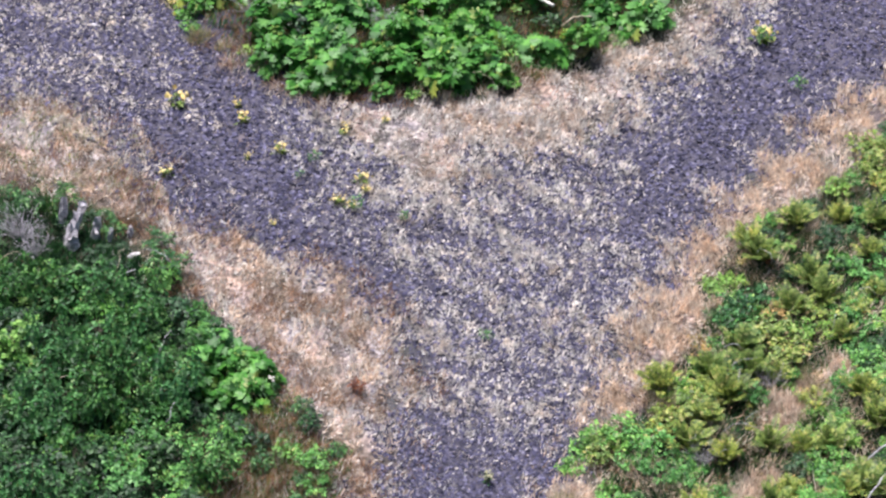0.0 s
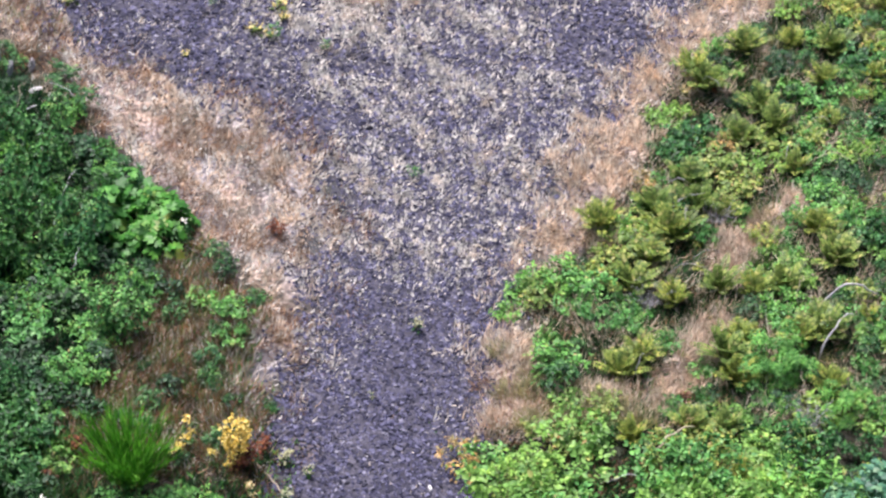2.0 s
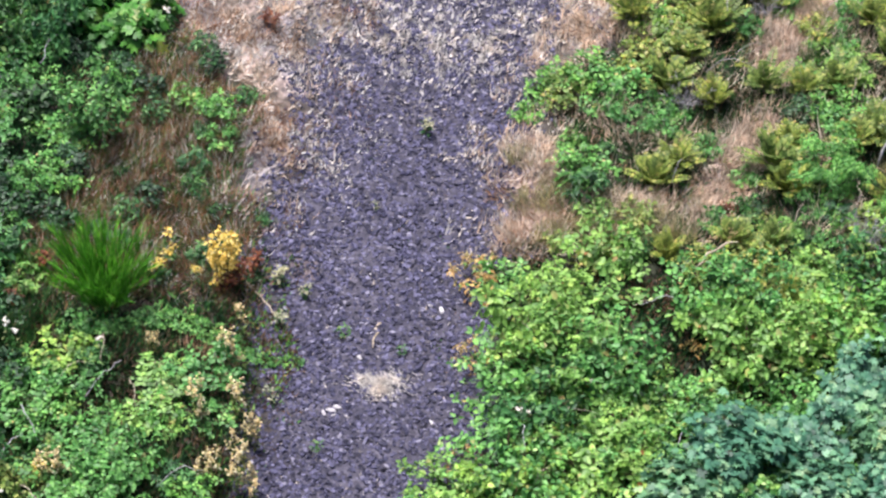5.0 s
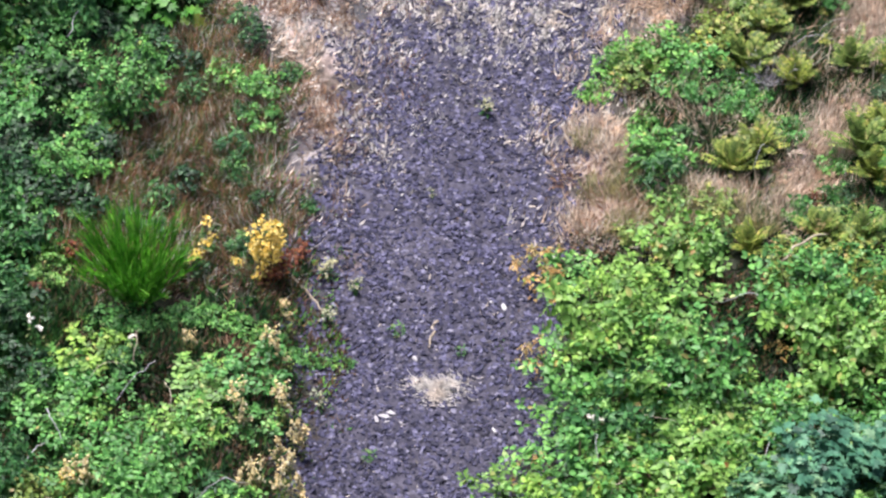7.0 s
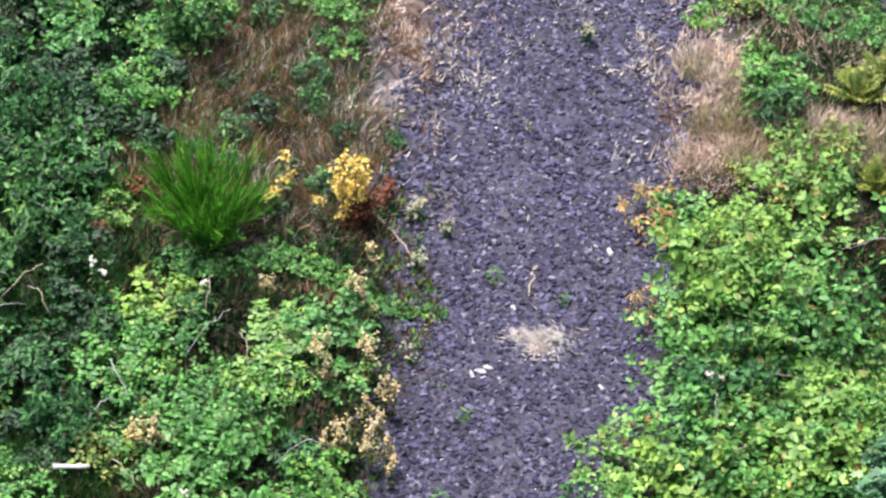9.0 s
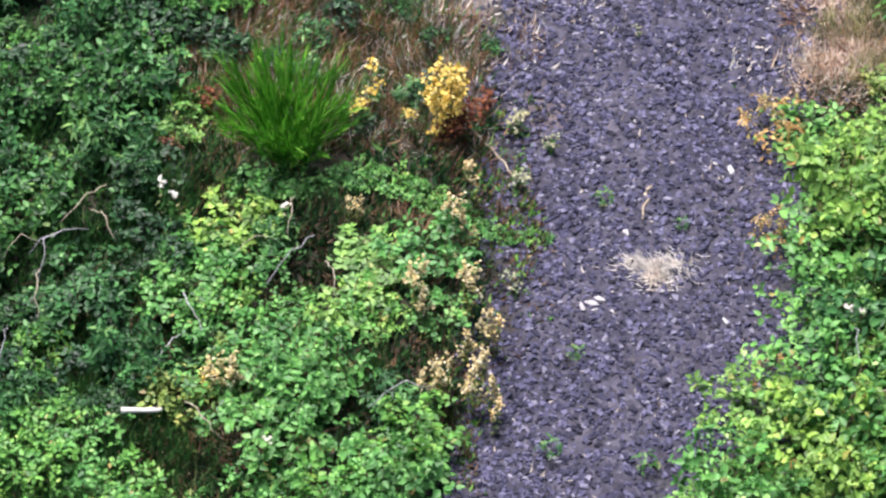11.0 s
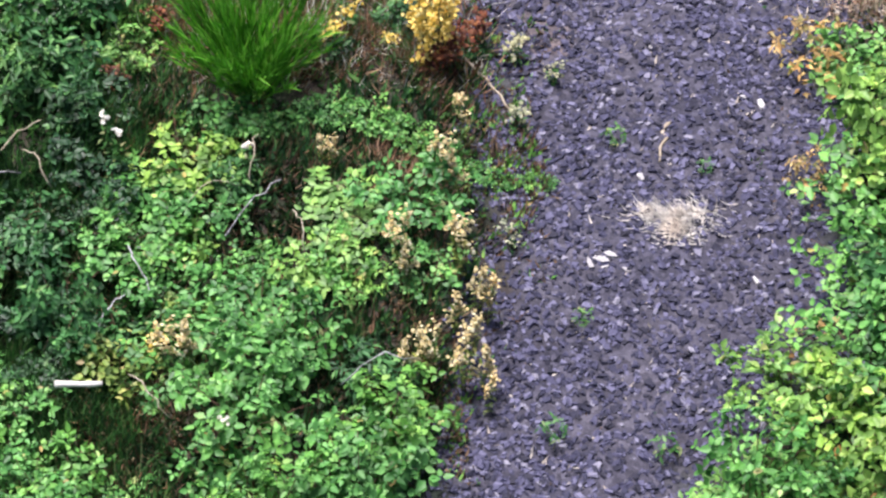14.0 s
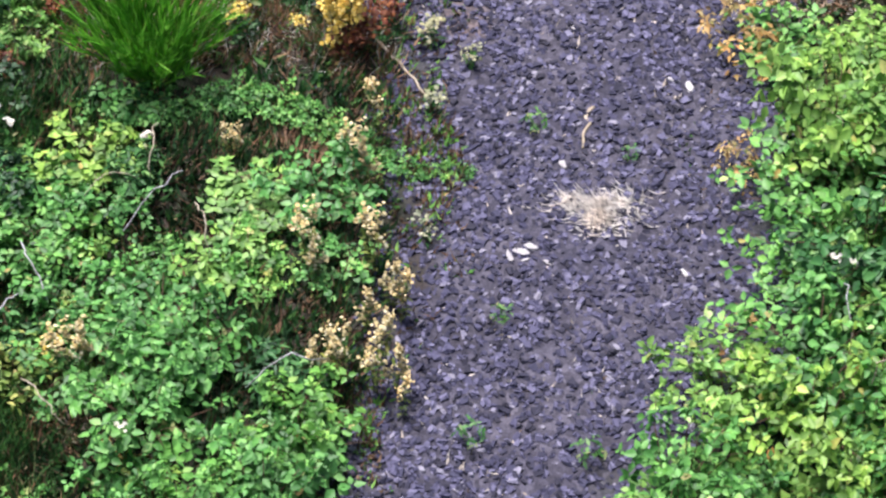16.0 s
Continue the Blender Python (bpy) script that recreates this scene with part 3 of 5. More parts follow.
# ---- ground: one sheet out to the horizon ----
def spread_axis(lo, hi, s):
    mid = np.arange(lo, hi + s / 2, s)
    out = s * np.cumsum(1.35 ** np.arange(1, 31))
    out = out[out < 4000]
    return np.concatenate([(lo - out)[::-1], mid, hi + out])


def build_ground():
    gx, gy = spread_axis(-12, 12, 0.16), spread_axis(-19, 13, 0.16)
    X, Y = np.meshgrid(gx, gy)
    x, y = X.ravel(), Y.ravel()
    v = np.stack([x, y, height(x, y)], 1)
    nx, ny = len(gx), len(gy)
    i = (np.arange(ny - 1)[:, None] * nx + np.arange(nx - 1)[None]).ravel()
    f = np.stack([i, i + 1, i + nx + 1, i + nx], 1)
    me = mesh_of("ground", v, f, M_GROUND)
    edge = 0.4 * rough(x, y, 5, 12)
    far = 1 - step(np.hypot(x, y + 3), 17, 27)
    g = step(inside(TRACK, x, y) + edge, -0.6, 0.35) * far
    d = np.maximum.reduce([step(inside(p, x, y) + edge, -0.4, 0.5) for p in (MEDIAN, VERGE_L, VERGE_R)]) * far
    d *= 0.25 + 0.75 * step(rough(x - 2, y + 5, 4, 12), -0.5, 0.5)
    thin = np.maximum.reduce([step(inside(p, x, y), -0.5, 0.1) for p in (MEDIAN, VERGE_L, VERGE_R)]) * step(rough(x + 9, y, 4, 12), -0.3, 0.5) * far
    thin = np.maximum(thin, 1.7 * step(inside(NORTH_EDGE, x, y), -0.5, 0.2) * far)
    g = np.maximum(g, 0.55 * thin)
    strip = step(inside(TRACK, x, y), 0, 0.5) * step(rough(x, y, 2, 10), 0.2, 0.9) * 0.6 * far
    east = step(x, 2, 3.5) * step(y, -10.2, -9) * step(-y, -5, -3) * step(rough(x, y, 3, 10), -0.4, 0.5)
    west = step(x, -5.4, -4.6) * step(-x, 0.5, 1.5) * step(y, -10.8, -9.8) * step(-y, 5.2, 6.2) * step(rough(x, y, 3, 10), -0.6, 0.4)
    d = np.maximum(d, np.maximum(0.03 * east, 0.3 * west) * (1 - g))
    d = np.maximum(d, np.maximum.reduce([(1 - step(np.hypot(x - a, y - b), 0.7 * c, 1.3 * c)) * k for a, b, c, k in CLEAR]))
    for name, val in (("gravel", g * (1 - 0.5 * strip) * far), ("dry", np.maximum(d, strip) * far)):
        me.attributes.new(name, "FLOAT", "POINT").data.foreach_set("value", val)
    ob = new("ground", me)
    return tagged(ob, "dark grey gravel track and soil ground", "ground", kind="structure")


ground = build_ground()


def stone_shapes(n, r):
    """Angular chips: a broken top over a wider base, open below."""
    out = []
    for _ in range(n):
        base = np.array([(-0.5, -0.4, -0.25), (0.5, -0.4, -0.25), (0.5, 0.4, -0.25), (-0.5, 0.4, -0.25), (-0.42, -0.32, 0.22), (0.4, -0.34, 0.22), (0.38, 0.3, 0.22), (-0.36, 0.32, 0.22)])
        out.append((base * np.array([1, r.uniform(0.6, 1.0), r.uniform(0.45, 0.9)]) + r.normal(0, 0.1, base.shape), [(4, 5, 6, 7), (0, 1, 5, 4), (1, 2, 6, 5), (2, 3, 7, 6), (3, 0, 4, 7)]))
    return out


def random_spots(n, box, r):
    return r.uniform(box[0], box[1], n), r.uniform(box[2], box[3], n)


def build_gravel():
    r = np.random.default_rng(3)
    shapes = stone_shapes(7, r)
    x, y = random_spots(330000, (-11, 11, -17, 11), r)
    near = np.where(y < -5, 0.95, 0.4)
    d = inside(TRACK, x, y) + 0.25 * rough(x, y, 6, 12)
    keep = (r.uniform(0, 1, len(x)) < near * step(d, -0.8, 0.1) * (0.8 + 0.2 * np.sign(rough(x, y, 2, 9))))
    x, y = x[keep], y[keep]
    n = len(x)
    s = (0.04 + 0.055 * r.uniform(0, 1, n) ** 2.0) * (1 + 0.3 * step(y, -6, -2))
    z = height(x, y) + s * r.uniform(0.05, 0.25, n)
    rot = frames_from(np.array([0, 0, 1.0]) + r.normal(0, 0.28, (n, 3)), r.uniform(0, 6.28, n))
    pos = np.stack([x, y, z], 1)
    kind = r.integers(0, 7, n)
    loose = np.flatnonzero((y < -12.2) & (y > -14.6) & (x > -1.3) & (x < 0.8) & (s > 0.06))[:290]
    rest = np.ones(n, bool)
    rest[loose] = False
    me = mesh_of("gravel", *merge([scatter(*shapes[k], pos[rest & (kind == k)], rot[rest & (kind == k)], s[rest & (kind == k)]) for k in range(7)]), M_STONE, False)
    tagged(part_of("gravel", me, ground, "dark bluish-grey crushed rock gravel"), kind="stuff")
    meshes = [mesh_of("stone", v, [list(q) for q in f], M_STONE, False) for v, f in shapes]
    for i in loose:
        m = Matrix.Translation(pos[i]) @ Matrix(rot[i].tolist()).to_4x4() @ Matrix.Scale(float(s[i]), 4)
        part_of("stone", meshes[kind[i]], ground, "", m)


# ---- grass and litter ----
def build_blades(name, label, poly, n, tall, mat, seed, sparse=None, lean=0.5, width=0.011, soft=(-0.3, 0.25), box=(-12, 13, -17, 13)):
    r = np.random.default_rng(seed)
    x, y = random_spots(n, box, r)
    d = inside(poly, x, y) + 0.3 * rough(x, y, 6, 12)
    p = step(d, *soft) * (0.35 + 0.65 * step(rough(x + 3, y, 3, 10), -0.5, 0.5))
    if sparse is not None:
        p = p * sparse(x, y)
    keep = r.uniform(0, 1, n) < p
    x, y = x[keep], y[keep]
    n = len(x)
    a = rough(x * 1.3, y * 1.3, 4, 10) * 2.5 + r.normal(0, 1.1, n)
    tilt = np.stack([np.cos(a), np.sin(a), np.zeros(n)], 1) * (lean * r.uniform(0.2, 1.8, n))[:, None] + np.array([0, 0, 1.0])
    fr = frames_from(tilt, r.normal(0, 0.6, n))
    h = tall * r.uniform(0.4, 1.2, n)
    pos = np.stack([x, y, height(x, y) - 0.01], 1)
    ob = new(name, mesh_of(name, *scatter(*BLADE, pos, fr, np.stack([width * r.uniform(0.7, 1.5, n), h, h], 1)), mat))
    return tagged(ob, label, "grass", kind="stuff")


build_gravel()
FORK = [(-3.6, 4.6), (-2.6, 2.2), (-1.9, 0.4), (-0.7, -1.4), (-0.6, -4.2), (0.6, -6.5), (2.4, -5.6), (3.2, -3.6), (4.4, -1.0), (3.6, 1.2), (4.4, 3.8), (5.9, 6.2), (7.6, 9), (6.4, 9), (0, 3)]
ALL = [(-14, -20), (14, -20), (14, 14), (-14, 14)]


def patches(x, y):
    return (0.2 + 0.8 * step(rough(x, y, 3, 10), -0.4, 0.5)) * (0.2 + 0.8 * step(rough(1.9 * x + 5, 1.9 * y, 6, 12), -0.35, 0.25))


def thick_patches(x, y):
    return (0.2 + 0.8 * step(rough(x, y, 3, 10), -0.5, 0.4)) * (0.3 + 0.7 * step(rough(1.7 * x + 3, 1.7 * y, 7, 12), -0.35, 0.3))


def verge_patches(x, y):
    return thick_patches(x, y) * (0.2 + 0.8 * step(rough(x + 4, y + 6, 3, 11), -0.35, 0.25))


def tracks_fade(x, y):
    return 0.15 + 0.5 * step(rough(x, y, 2, 9), 0.1, 0.9) + 0.6 * step(y, -9.5, -4)


def off_track(x, y):
    return 1 - step(np.maximum.reduce([inside(p, x, y) for p in (TRACK, VERGE_L, VERGE_R, MEDIAN)]), -0.35, 0.1)


def gap_only(x, y):
    return 1 - step(inside(TRACK, x, y), -0.45, -0.05)


def lush(x, y):
    return off_track(x, y) * (0.25 + 0.75 * step(rough(x + 2, y, 3, 9), -0.2, 0.5))


def strips(x, y):
    return off_track(x, y) * (0.15 + 0.85 * step(rough(x, y, 3, 10), -0.2, 0.5))


def browned(x, y):
    """Where the undergrowth has dried: beside the broom, in strips on the far bank, along the edges."""
    strips = np.maximum(step(rough(x - 4, y + 1, 2, 8), -0.1, 0.5) * step(x, 2, 3.5) * step(y, -9.8, -8.8), step(x, -5.4, -4.6) * step(-x, -0.5, 0.5) * step(y, -10.6, -9.6) * step(-y, 5.6, 6.4))
    return off_track(x, y) * np.maximum(np.maximum(strips, 0.1), 0.55 * step(x, 2, 3.5) * step(y, -9.8, -8.8))


def bare_spots(x, y):
    return np.maximum(0.02 * browned(x, y), np.maximum.reduce([(1 - step(np.hypot(x - a, y - b), 0.6 * c, 1.25 * c)) * k for a, b, c, k in CLEAR]))


build_blades("dry_grass", "pale straw-coloured dry grass between the forking tracks", MEDIAN, 200000, 0.19, M_STRAW, 11, lambda x, y: thick_patches(x, y) * step(x + 0.3 * y, 0.2, 2.2) * step(rough(x + 1, y - 2, 3, 10), -0.6, 0.2), 1.5, 0.024, (-0.7, 0.6), (-4, 8, -1.5, 10))
build_blades("dry_grass", "bleached dry grass in the fork of the track", MEDIAN, 150000, 0.18, M_STRAW_PALE, 10, patches, 1.6, 0.034, (-0.7, 0.6), (-4, 8, -1.5, 10))
build_blades("dry_grass", "tan dry grass on the verge beside the track", VERGE_L, 290000, 0.19, M_STRAW, 12, verge_patches, 1.5, 0.02, (-0.7, 0.6), (-11, 0.2, -9.5, 6.5))
build_blades("dry_grass", "rusty brown dry grass on the verge", VERGE_L, 190000, 0.2, M_STRAW_RED, 13, lambda x, y: step(rough(x + 7, y - 3, 2, 8), -0.4, 0.5), 1.0, 0.01, (-0.9, 0.2), (-11, 0.2, -9.5, 6.5))
build_blades("dry_grass", "tall straw-coloured grass on the verge", VERGE_R, 430000, 0.26, M_STRAW, 14, thick_patches, 1.2, 0.017, (-0.6, 0.5), (1.2, 11.5, -10.5, 7))
build_blades("dry_grass", "thin pale dry grass growing through gravel", FORK, 580000, 0.13, M_STRAW_PALE, 15, patches, 1.8, 0.034, (-0.8, 0.7), (-5, 8, -7, 10))
build_blades("dry_grass", "thin bleached grass spreading into the gravel", VERGE_L, 200000, 0.13, M_STRAW_PALE, 31, patches, 1.8, 0.026, (-1.5, 0.6), (-11, 0.8, -9.5, 6.5))
build_blades("dry_grass", "thin bleached grass spreading into the gravel", VERGE_R, 220000, 0.14, M_STRAW_PALE, 32, patches, 1.8, 0.026, (-1.4, 0.5), (0.8, 11, -10.5, 6.5))
NORTHWEST = [(-14, 3), (-7, 4.2), (-5.2, 4.6), (-5.8, 7), (-6.6, 9.2), (-8, 11.5), (-14, 13)]
build_blades("dry_grass", "thin pale dry grass growing through gravel", NORTHWEST, 110000, 0.1, M_STRAW_PALE, 33, patches, 2.4, 0.036, (-0.8, 0.7), (-12, -4.5, 3, 12))
build_blades("low_weeds", "low green weeds on the stony verge", [(-10, 2.4), (-6.5, 1.6), (-5.4, 1), (-6.6, 3.4), (-8, 5), (-10, 5.6)], 26000, 0.1, M_FERN, 34, patches, 1.2, 0.025, (-0.5, 0.5), (-11, -4.5, 0.5, 6.5))
build_blades("straw_litter", "scattered bits of straw lying on gravel", TRACK, 60000, 0.1, M_FLAT, 16, tracks_fade, 6.0, 0.022, (-0.1, 0.3))
build_blades("moss_mat", "flat brown and olive dead weeds in the gravel", TRACK, 150000, 0.07, M_LITTER, 19, lambda x, y: step(rough(1.6 * x - 3, 1.6 * y + 8, 5, 12), 0.25, 0.7) * step(rough(x + 11, y, 3, 9), -0.3, 0.4), 2.6, 0.03, (0, 0.4))
build_blades("moss_mat", "pale flattened dead grass lying in the gravel", TRACK, 80000, 0.11, M_FLAT, 21, lambda x, y: step(rough(1.4 * x + 13, 1.4 * y - 6, 5, 12), 0.35, 0.8), 3.2, 0.022, (0, 0.4))
build_blades("low_weeds", "tiny green weeds in the gravel", TRACK, 90000, 0.06, M_GRASS, 17, lambda x, y: 0.6 * step(rough(x - 5, y + 2, 4, 11), 0.45, 0.9), 1.2, 0.025, (0, 0.4))
build_blades("dry_undergrowth", "browned dead grass and stalks under the bushes", ALL, 60000, 0.2, M_STRAW_RED, 18, lambda x, y: browned(x, y) * (1 - np.minimum(1, bare_spots(x, y))), 1.1, 0.01)
build_blades("green_undergrowth", "green grass blades growing between the bushes", ALL, 52000, 0.28, M_GRASS, 20, lush, 0.6, 0.014)
EAST = [(2.2, -10), (10.5, -10), (10.5, 4.5), (9.6, 4.5), (5.3, -1.2), (2.8, -6.2)]
WEST = [(-5.4, -10.8), (-1.9, -10.8), (-1.7, -7), (-2.4, -5.6), (-3.2, -4.8), (-4, -6), (-5, -8.5)]
build_blades("dry_grass", "pinkish dry grass patches among ferns and brambles", EAST, 80000, 0.4, M_STRAW, 22, strips, 1.4, 0.012, (-0.3, 0.4), (1.8, 10.5, -10.4, 5))
build_blades("dry_grass", "rusty dead stalks among ferns and brambles", EAST, 24000, 0.24, M_STRAW_RED, 23, lambda x, y: off_track(x, y) * (1 - np.minimum(1, bare_spots(x, y))), 1.1, 0.011, (-0.3, 0.4), (1.8, 10.5, -10.4, 5))
build_blades("dry_grass", "brown dried weeds beside the broom shrub", WEST, 44000, 0.3, M_STRAW_RED, 24, off_track, 1.0, 0.012, (-0.5, 0.4), (-6, -0.8, -11.2, -4.5))
build_blades("dry_grass", "pale dry grass among browned weeds", WEST, 16000, 0.3, M_STRAW_PALE, 25, off_track, 1.3, 0.011, (-0.5, 0.4), (-6, -0.8, -11.2, -4.5))
# dark blades stand in for the shaded gaps between ferns and brambles
build_blades("green_undergrowth", "low weeds among the dried grass, coloured dark like shaded gaps", EAST, 130000, 0.2, M_WEED, 26, lambda x, y: off_track(x, y) * (1 - 0.8 * np.minimum(1, bare_spots(x, y))), 1.0, 0.02, (-0.3, 0.4), (1.8, 10.5, -10.4, 5))
NORTH = [(-8, 13), (-6.2, 9.6), (-4.4, 6.7), (-2.9, 5.5), (1.4, 5.5), (3.9, 7.2), (6, 9.4), (8, 13)]
build_blades("dry_undergrowth", "brown dead stalks under the leafy bank", NORTH, 45000, 0.3, M_LITTER, 35, None, 0.9, 0.016, (-0.2, 0.3), (-8, 8, 4.8, 12))
build_blades("green_undergrowth", "green grass and weeds under the leafy bank", NORTH, 32000, 0.3, M_GRASS, 36, None, 0.8, 0.02, (-0.2, 0.3), (-8, 8, 4.8, 12))
build_blades("dry_grass", "dry stalks along the foot of the bank", [(-6.4, 9.2), (-4.6, 6.2), (-2.9, 5.0), (1.4, 5.0), (3.9, 6.8), (5.8, 8.6), (3.7, 7.3), (1.3, 5.7), (-2.8, 5.7), (-4.2, 6.8)], 60000, 0.3, M_STRAW, 37, patches, 1.0, 0.014, (-0.3, 0.25), (-7, 6, 4.5, 9.5))
WEST_BANK = [(-12, 2.0), (-8.1, 1.6), (-6.7, 0.0), (-5.8, -1.0), (-4.7, -2.5), (-3.6, -4.0), (-3.4, -5.0), (-3.7, -6.0), (-4.3, -7.5), (-4.9, -9.0), (-5.1, -10.8), (-12, -10.8)]
# blades in the dark weed colour paint shade beneath the bank's bushes
build_blades("green_undergrowth", "green weeds crowding under the brambles, coloured dark as in shade", WEST_BANK, 110000, 0.17, M_WEED, 47, None, 0.9, 0.026, (-0.2, 0.2), (-10.5, -3, -11, 2.2))
SOUTHWEST = [(-9, -18), (-5, -18), (-5, -10.4), (-9, -10.4)]
# dark green weeds whose colour also carries the hollow's shadow
build_blades("green_undergrowth", "dark green grass and weeds, darkened for the hollow's shade", SOUTHWEST, 45000, 0.3, M_WEED, 28, None, 0.9, 0.022, (-0.3, 0.3), (-9, -4.6, -18, -10))
build_blades("green_undergrowth", "long green grass in the hollow", SOUTHWEST, 16000, 0.36, M_GRASS, 30, None, 0.8, 0.016, (-0.3, 0.3), (-9, -4.6, -18, -10))
LEFT_EDGE = [(-2.6, -17), (-1.95, -14.2), (-1.5, -12.8), (-1.35, -11), (-1.6, -10), (-2.2, -10), (-2.0, -12), (-2.4, -14), (-3.0, -17)]
build_blades("dry_undergrowth", "brown withered weeds along the track's edge", LEFT_EDGE, 26000, 0.16, M_LITTER, 45, patches, 1.2, 0.02, (-0.35, 0.2), (-3.2, -1.0, -17, -9.8))
build_blades("low_weeds", "low green weeds along the track's edge", LEFT_EDGE, 20000, 0.12, M_BRAMBLE, 46, patches, 1.2, 0.03, (-0.35, 0.2), (-3.2, -1.0, -17, -9.8))
NEAR_WEST = [(-5.6, -18), (-2.0, -18), (-2.0, -11), (-5.6, -11)]
NEAR_EAST = [(1.4, -18), (8, -18), (8, -10.4), (1.9, -10.4)]
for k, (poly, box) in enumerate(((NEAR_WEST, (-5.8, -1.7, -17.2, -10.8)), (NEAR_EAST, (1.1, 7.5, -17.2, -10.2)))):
    # dark weed colour here paints the shade in gaps below the leaves
    build_blades("green_undergrowth", "shoots and leaves under the brambles, coloured dark as in shade", poly, (24000, 30000)[k], 0.2, M_WEED, 40 + k, gap_only, 1.0, 0.04, (-0.2, 0.3), box)
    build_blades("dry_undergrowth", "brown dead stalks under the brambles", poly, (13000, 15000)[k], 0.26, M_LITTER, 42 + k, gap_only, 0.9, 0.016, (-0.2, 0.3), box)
build_blades("dry_grass", "pale pink matted dead grass in clearings", EAST, 190000, 0.24, M_STRAW, 29, bare_spots, 1.2, 0.016, (-0.3, 0.4), (2.4, 9.5, -10.4, -2))
build_blades("green_undergrowth", "low green weeds beside the broom shrub", WEST, 44000, 0.2, M_NETTLE, 27, off_track, 1.0, 0.02, (-0.5, 0.4), (-6, -0.8, -11.2, -4.5))

# ---- plants: the first of each kind stands in the plan too ----
SIZES = [(0.36, 0.38, 92), (0.42, 0.46, 115), (0.52, 0.58, 145), (0.56, 0.7, 165), (0.66, 0.8, 205), (0.72, 0.92, 230)]
BRAMBLES = [make_bramble("bramble_bush", "brambles", M_BRAMBLE, ("low mound of fresh green bramble leaves", "dense green bramble bush on brown canes", "tall mound of green bramble leaves on canes")[k // 2], 40 + k, *v) for k, v in enumerate(SIZES)]
YELLOWS = [make_bramble("yellowing_bush", "yellowing bushes", M_BRAMBLE_Y, ("low yellow-green bush with some orange leaves", "yellowing green bush with some orange leaves", "tall light green bush with some yellow leaves")[k // 2], 50 + k, *v) for k, v in enumerate(SIZES)]
# bramble bushes in the shade-coloured leaf, set between the brighter ones
DARKS = [make_bramble("dark_bush", "dark bushes", M_BRAMBLE_SHADE, ("low mound of leaves on canes, coloured dark as in shade", "thorny bush on brown canes, leaves coloured dark as in shade")[k // 2], 46 + k, *v) for k, v in enumerate(SIZES[:4])]
OCHRES = [make_bramble("ochre_bush", "ochre bushes", M_OCHRE, "low yellow-green bush turning ochre", 65 + k, *v) for k, v in enumerate(SIZES[:3])]
WEEDS = [make_weeds(60 + k, "dark green leafy weed clump", None, 0.4 + 0.1 * k, 0.45 + 0.12 * k, 230 + 90 * k, 0.125, 2.2) for k in range(3)]
THIMBLES = [make_lobed(70 + k, "thimbleberry_shrub", "bright green shrub with broad lobed leaves", "thimbleberry shrubs", M_LOBED, 0.55, 0.55 + 0.13 * k, 62, 0.33) for k in range(3)]
GOLDS = [make_lobed(75 + k, "yellow_shrub", "yellow-green shrub with lobed leaves", "yellow shrubs", M_BRAMBLE_Y, 0.55, 0.6, 100, 0.15) for k in range(2)]
FERNS = [make_fern(80 + k, "olive green sword fern with arching fronds", M_FERN) for k in range(3)]
GRASSES = [make_grass_clump(90 + k, "grass_clump", "green tussock of long grass", "green tussocks", M_GRASS) for k in range(2)]
DRY = [make_grass_clump(95 + k, "dry_grass_clump", ("rusty dry grass tussock", "pale straw grass tussock")[k], "dry tussocks", (M_STRAW_RED, M_STRAW)[k], 190, 0.3, 0.36, 0.8, 0.013) for k in range(2)]
MAPLES = [make_sapling(100 + k, "young maple tree with blue-green lobed leaves") for k in range(2)]
ORANGE = [make_weeds(56 + k, "small bush with orange and brown autumn leaves", M_ORANGE, 0.26, 0.28, 110, 0.075) for k in range(2)]
FEATHER = [make_weeds(58, "bright green feathery shrub among ferns", M_FEATHER, 0.55, 0.85, 900, 0.12, 0.8, "feathery_shrub", "feathery shrubs")]
NETTLES = [make_weeds(62 + k, "green weed with long narrow leaves", M_NETTLE, 0.42, 0.5 + 0.12 * k, 210, 0.17, 1.15, "narrow_leaved_weed", "narrow-leaved weeds") for k in range(3)]
MOUND = [make_grass_clump(98, "tan_grass_clump", "pale tan-green grass tussock on a low mound", "tan tussocks", M_MOUND, 300, 0.45, 0.36, 0.8, 0.014)]
USED = set()


def put(kinds, k, x, y, size=1.0, turn=None, r=rng, label="", tall=None):
    """Sets up the first plant of a kind itself, and copies after that."""
    proto = kinds[k % len(kinds)]
    if proto in USED:
        return place(proto, x, y, size, turn, 0, label, r, tall)
    USED.add(proto)
    proto.matrix_basis = Matrix.LocRotScale((x, y, float(height(x, y))), Euler((0, 0, r.uniform(0, 6.28) if turn is None else radians(turn))), (size, size, tall or size))
    return proto


def gap_at(x, y):
    """How far a spot lies outside the track and the dry verges."""
    return -max(float(inside(p, np.array([x]), np.array([y]))[0]) for p in (TRACK, VERGE_L, VERGE_R, MEDIAN))


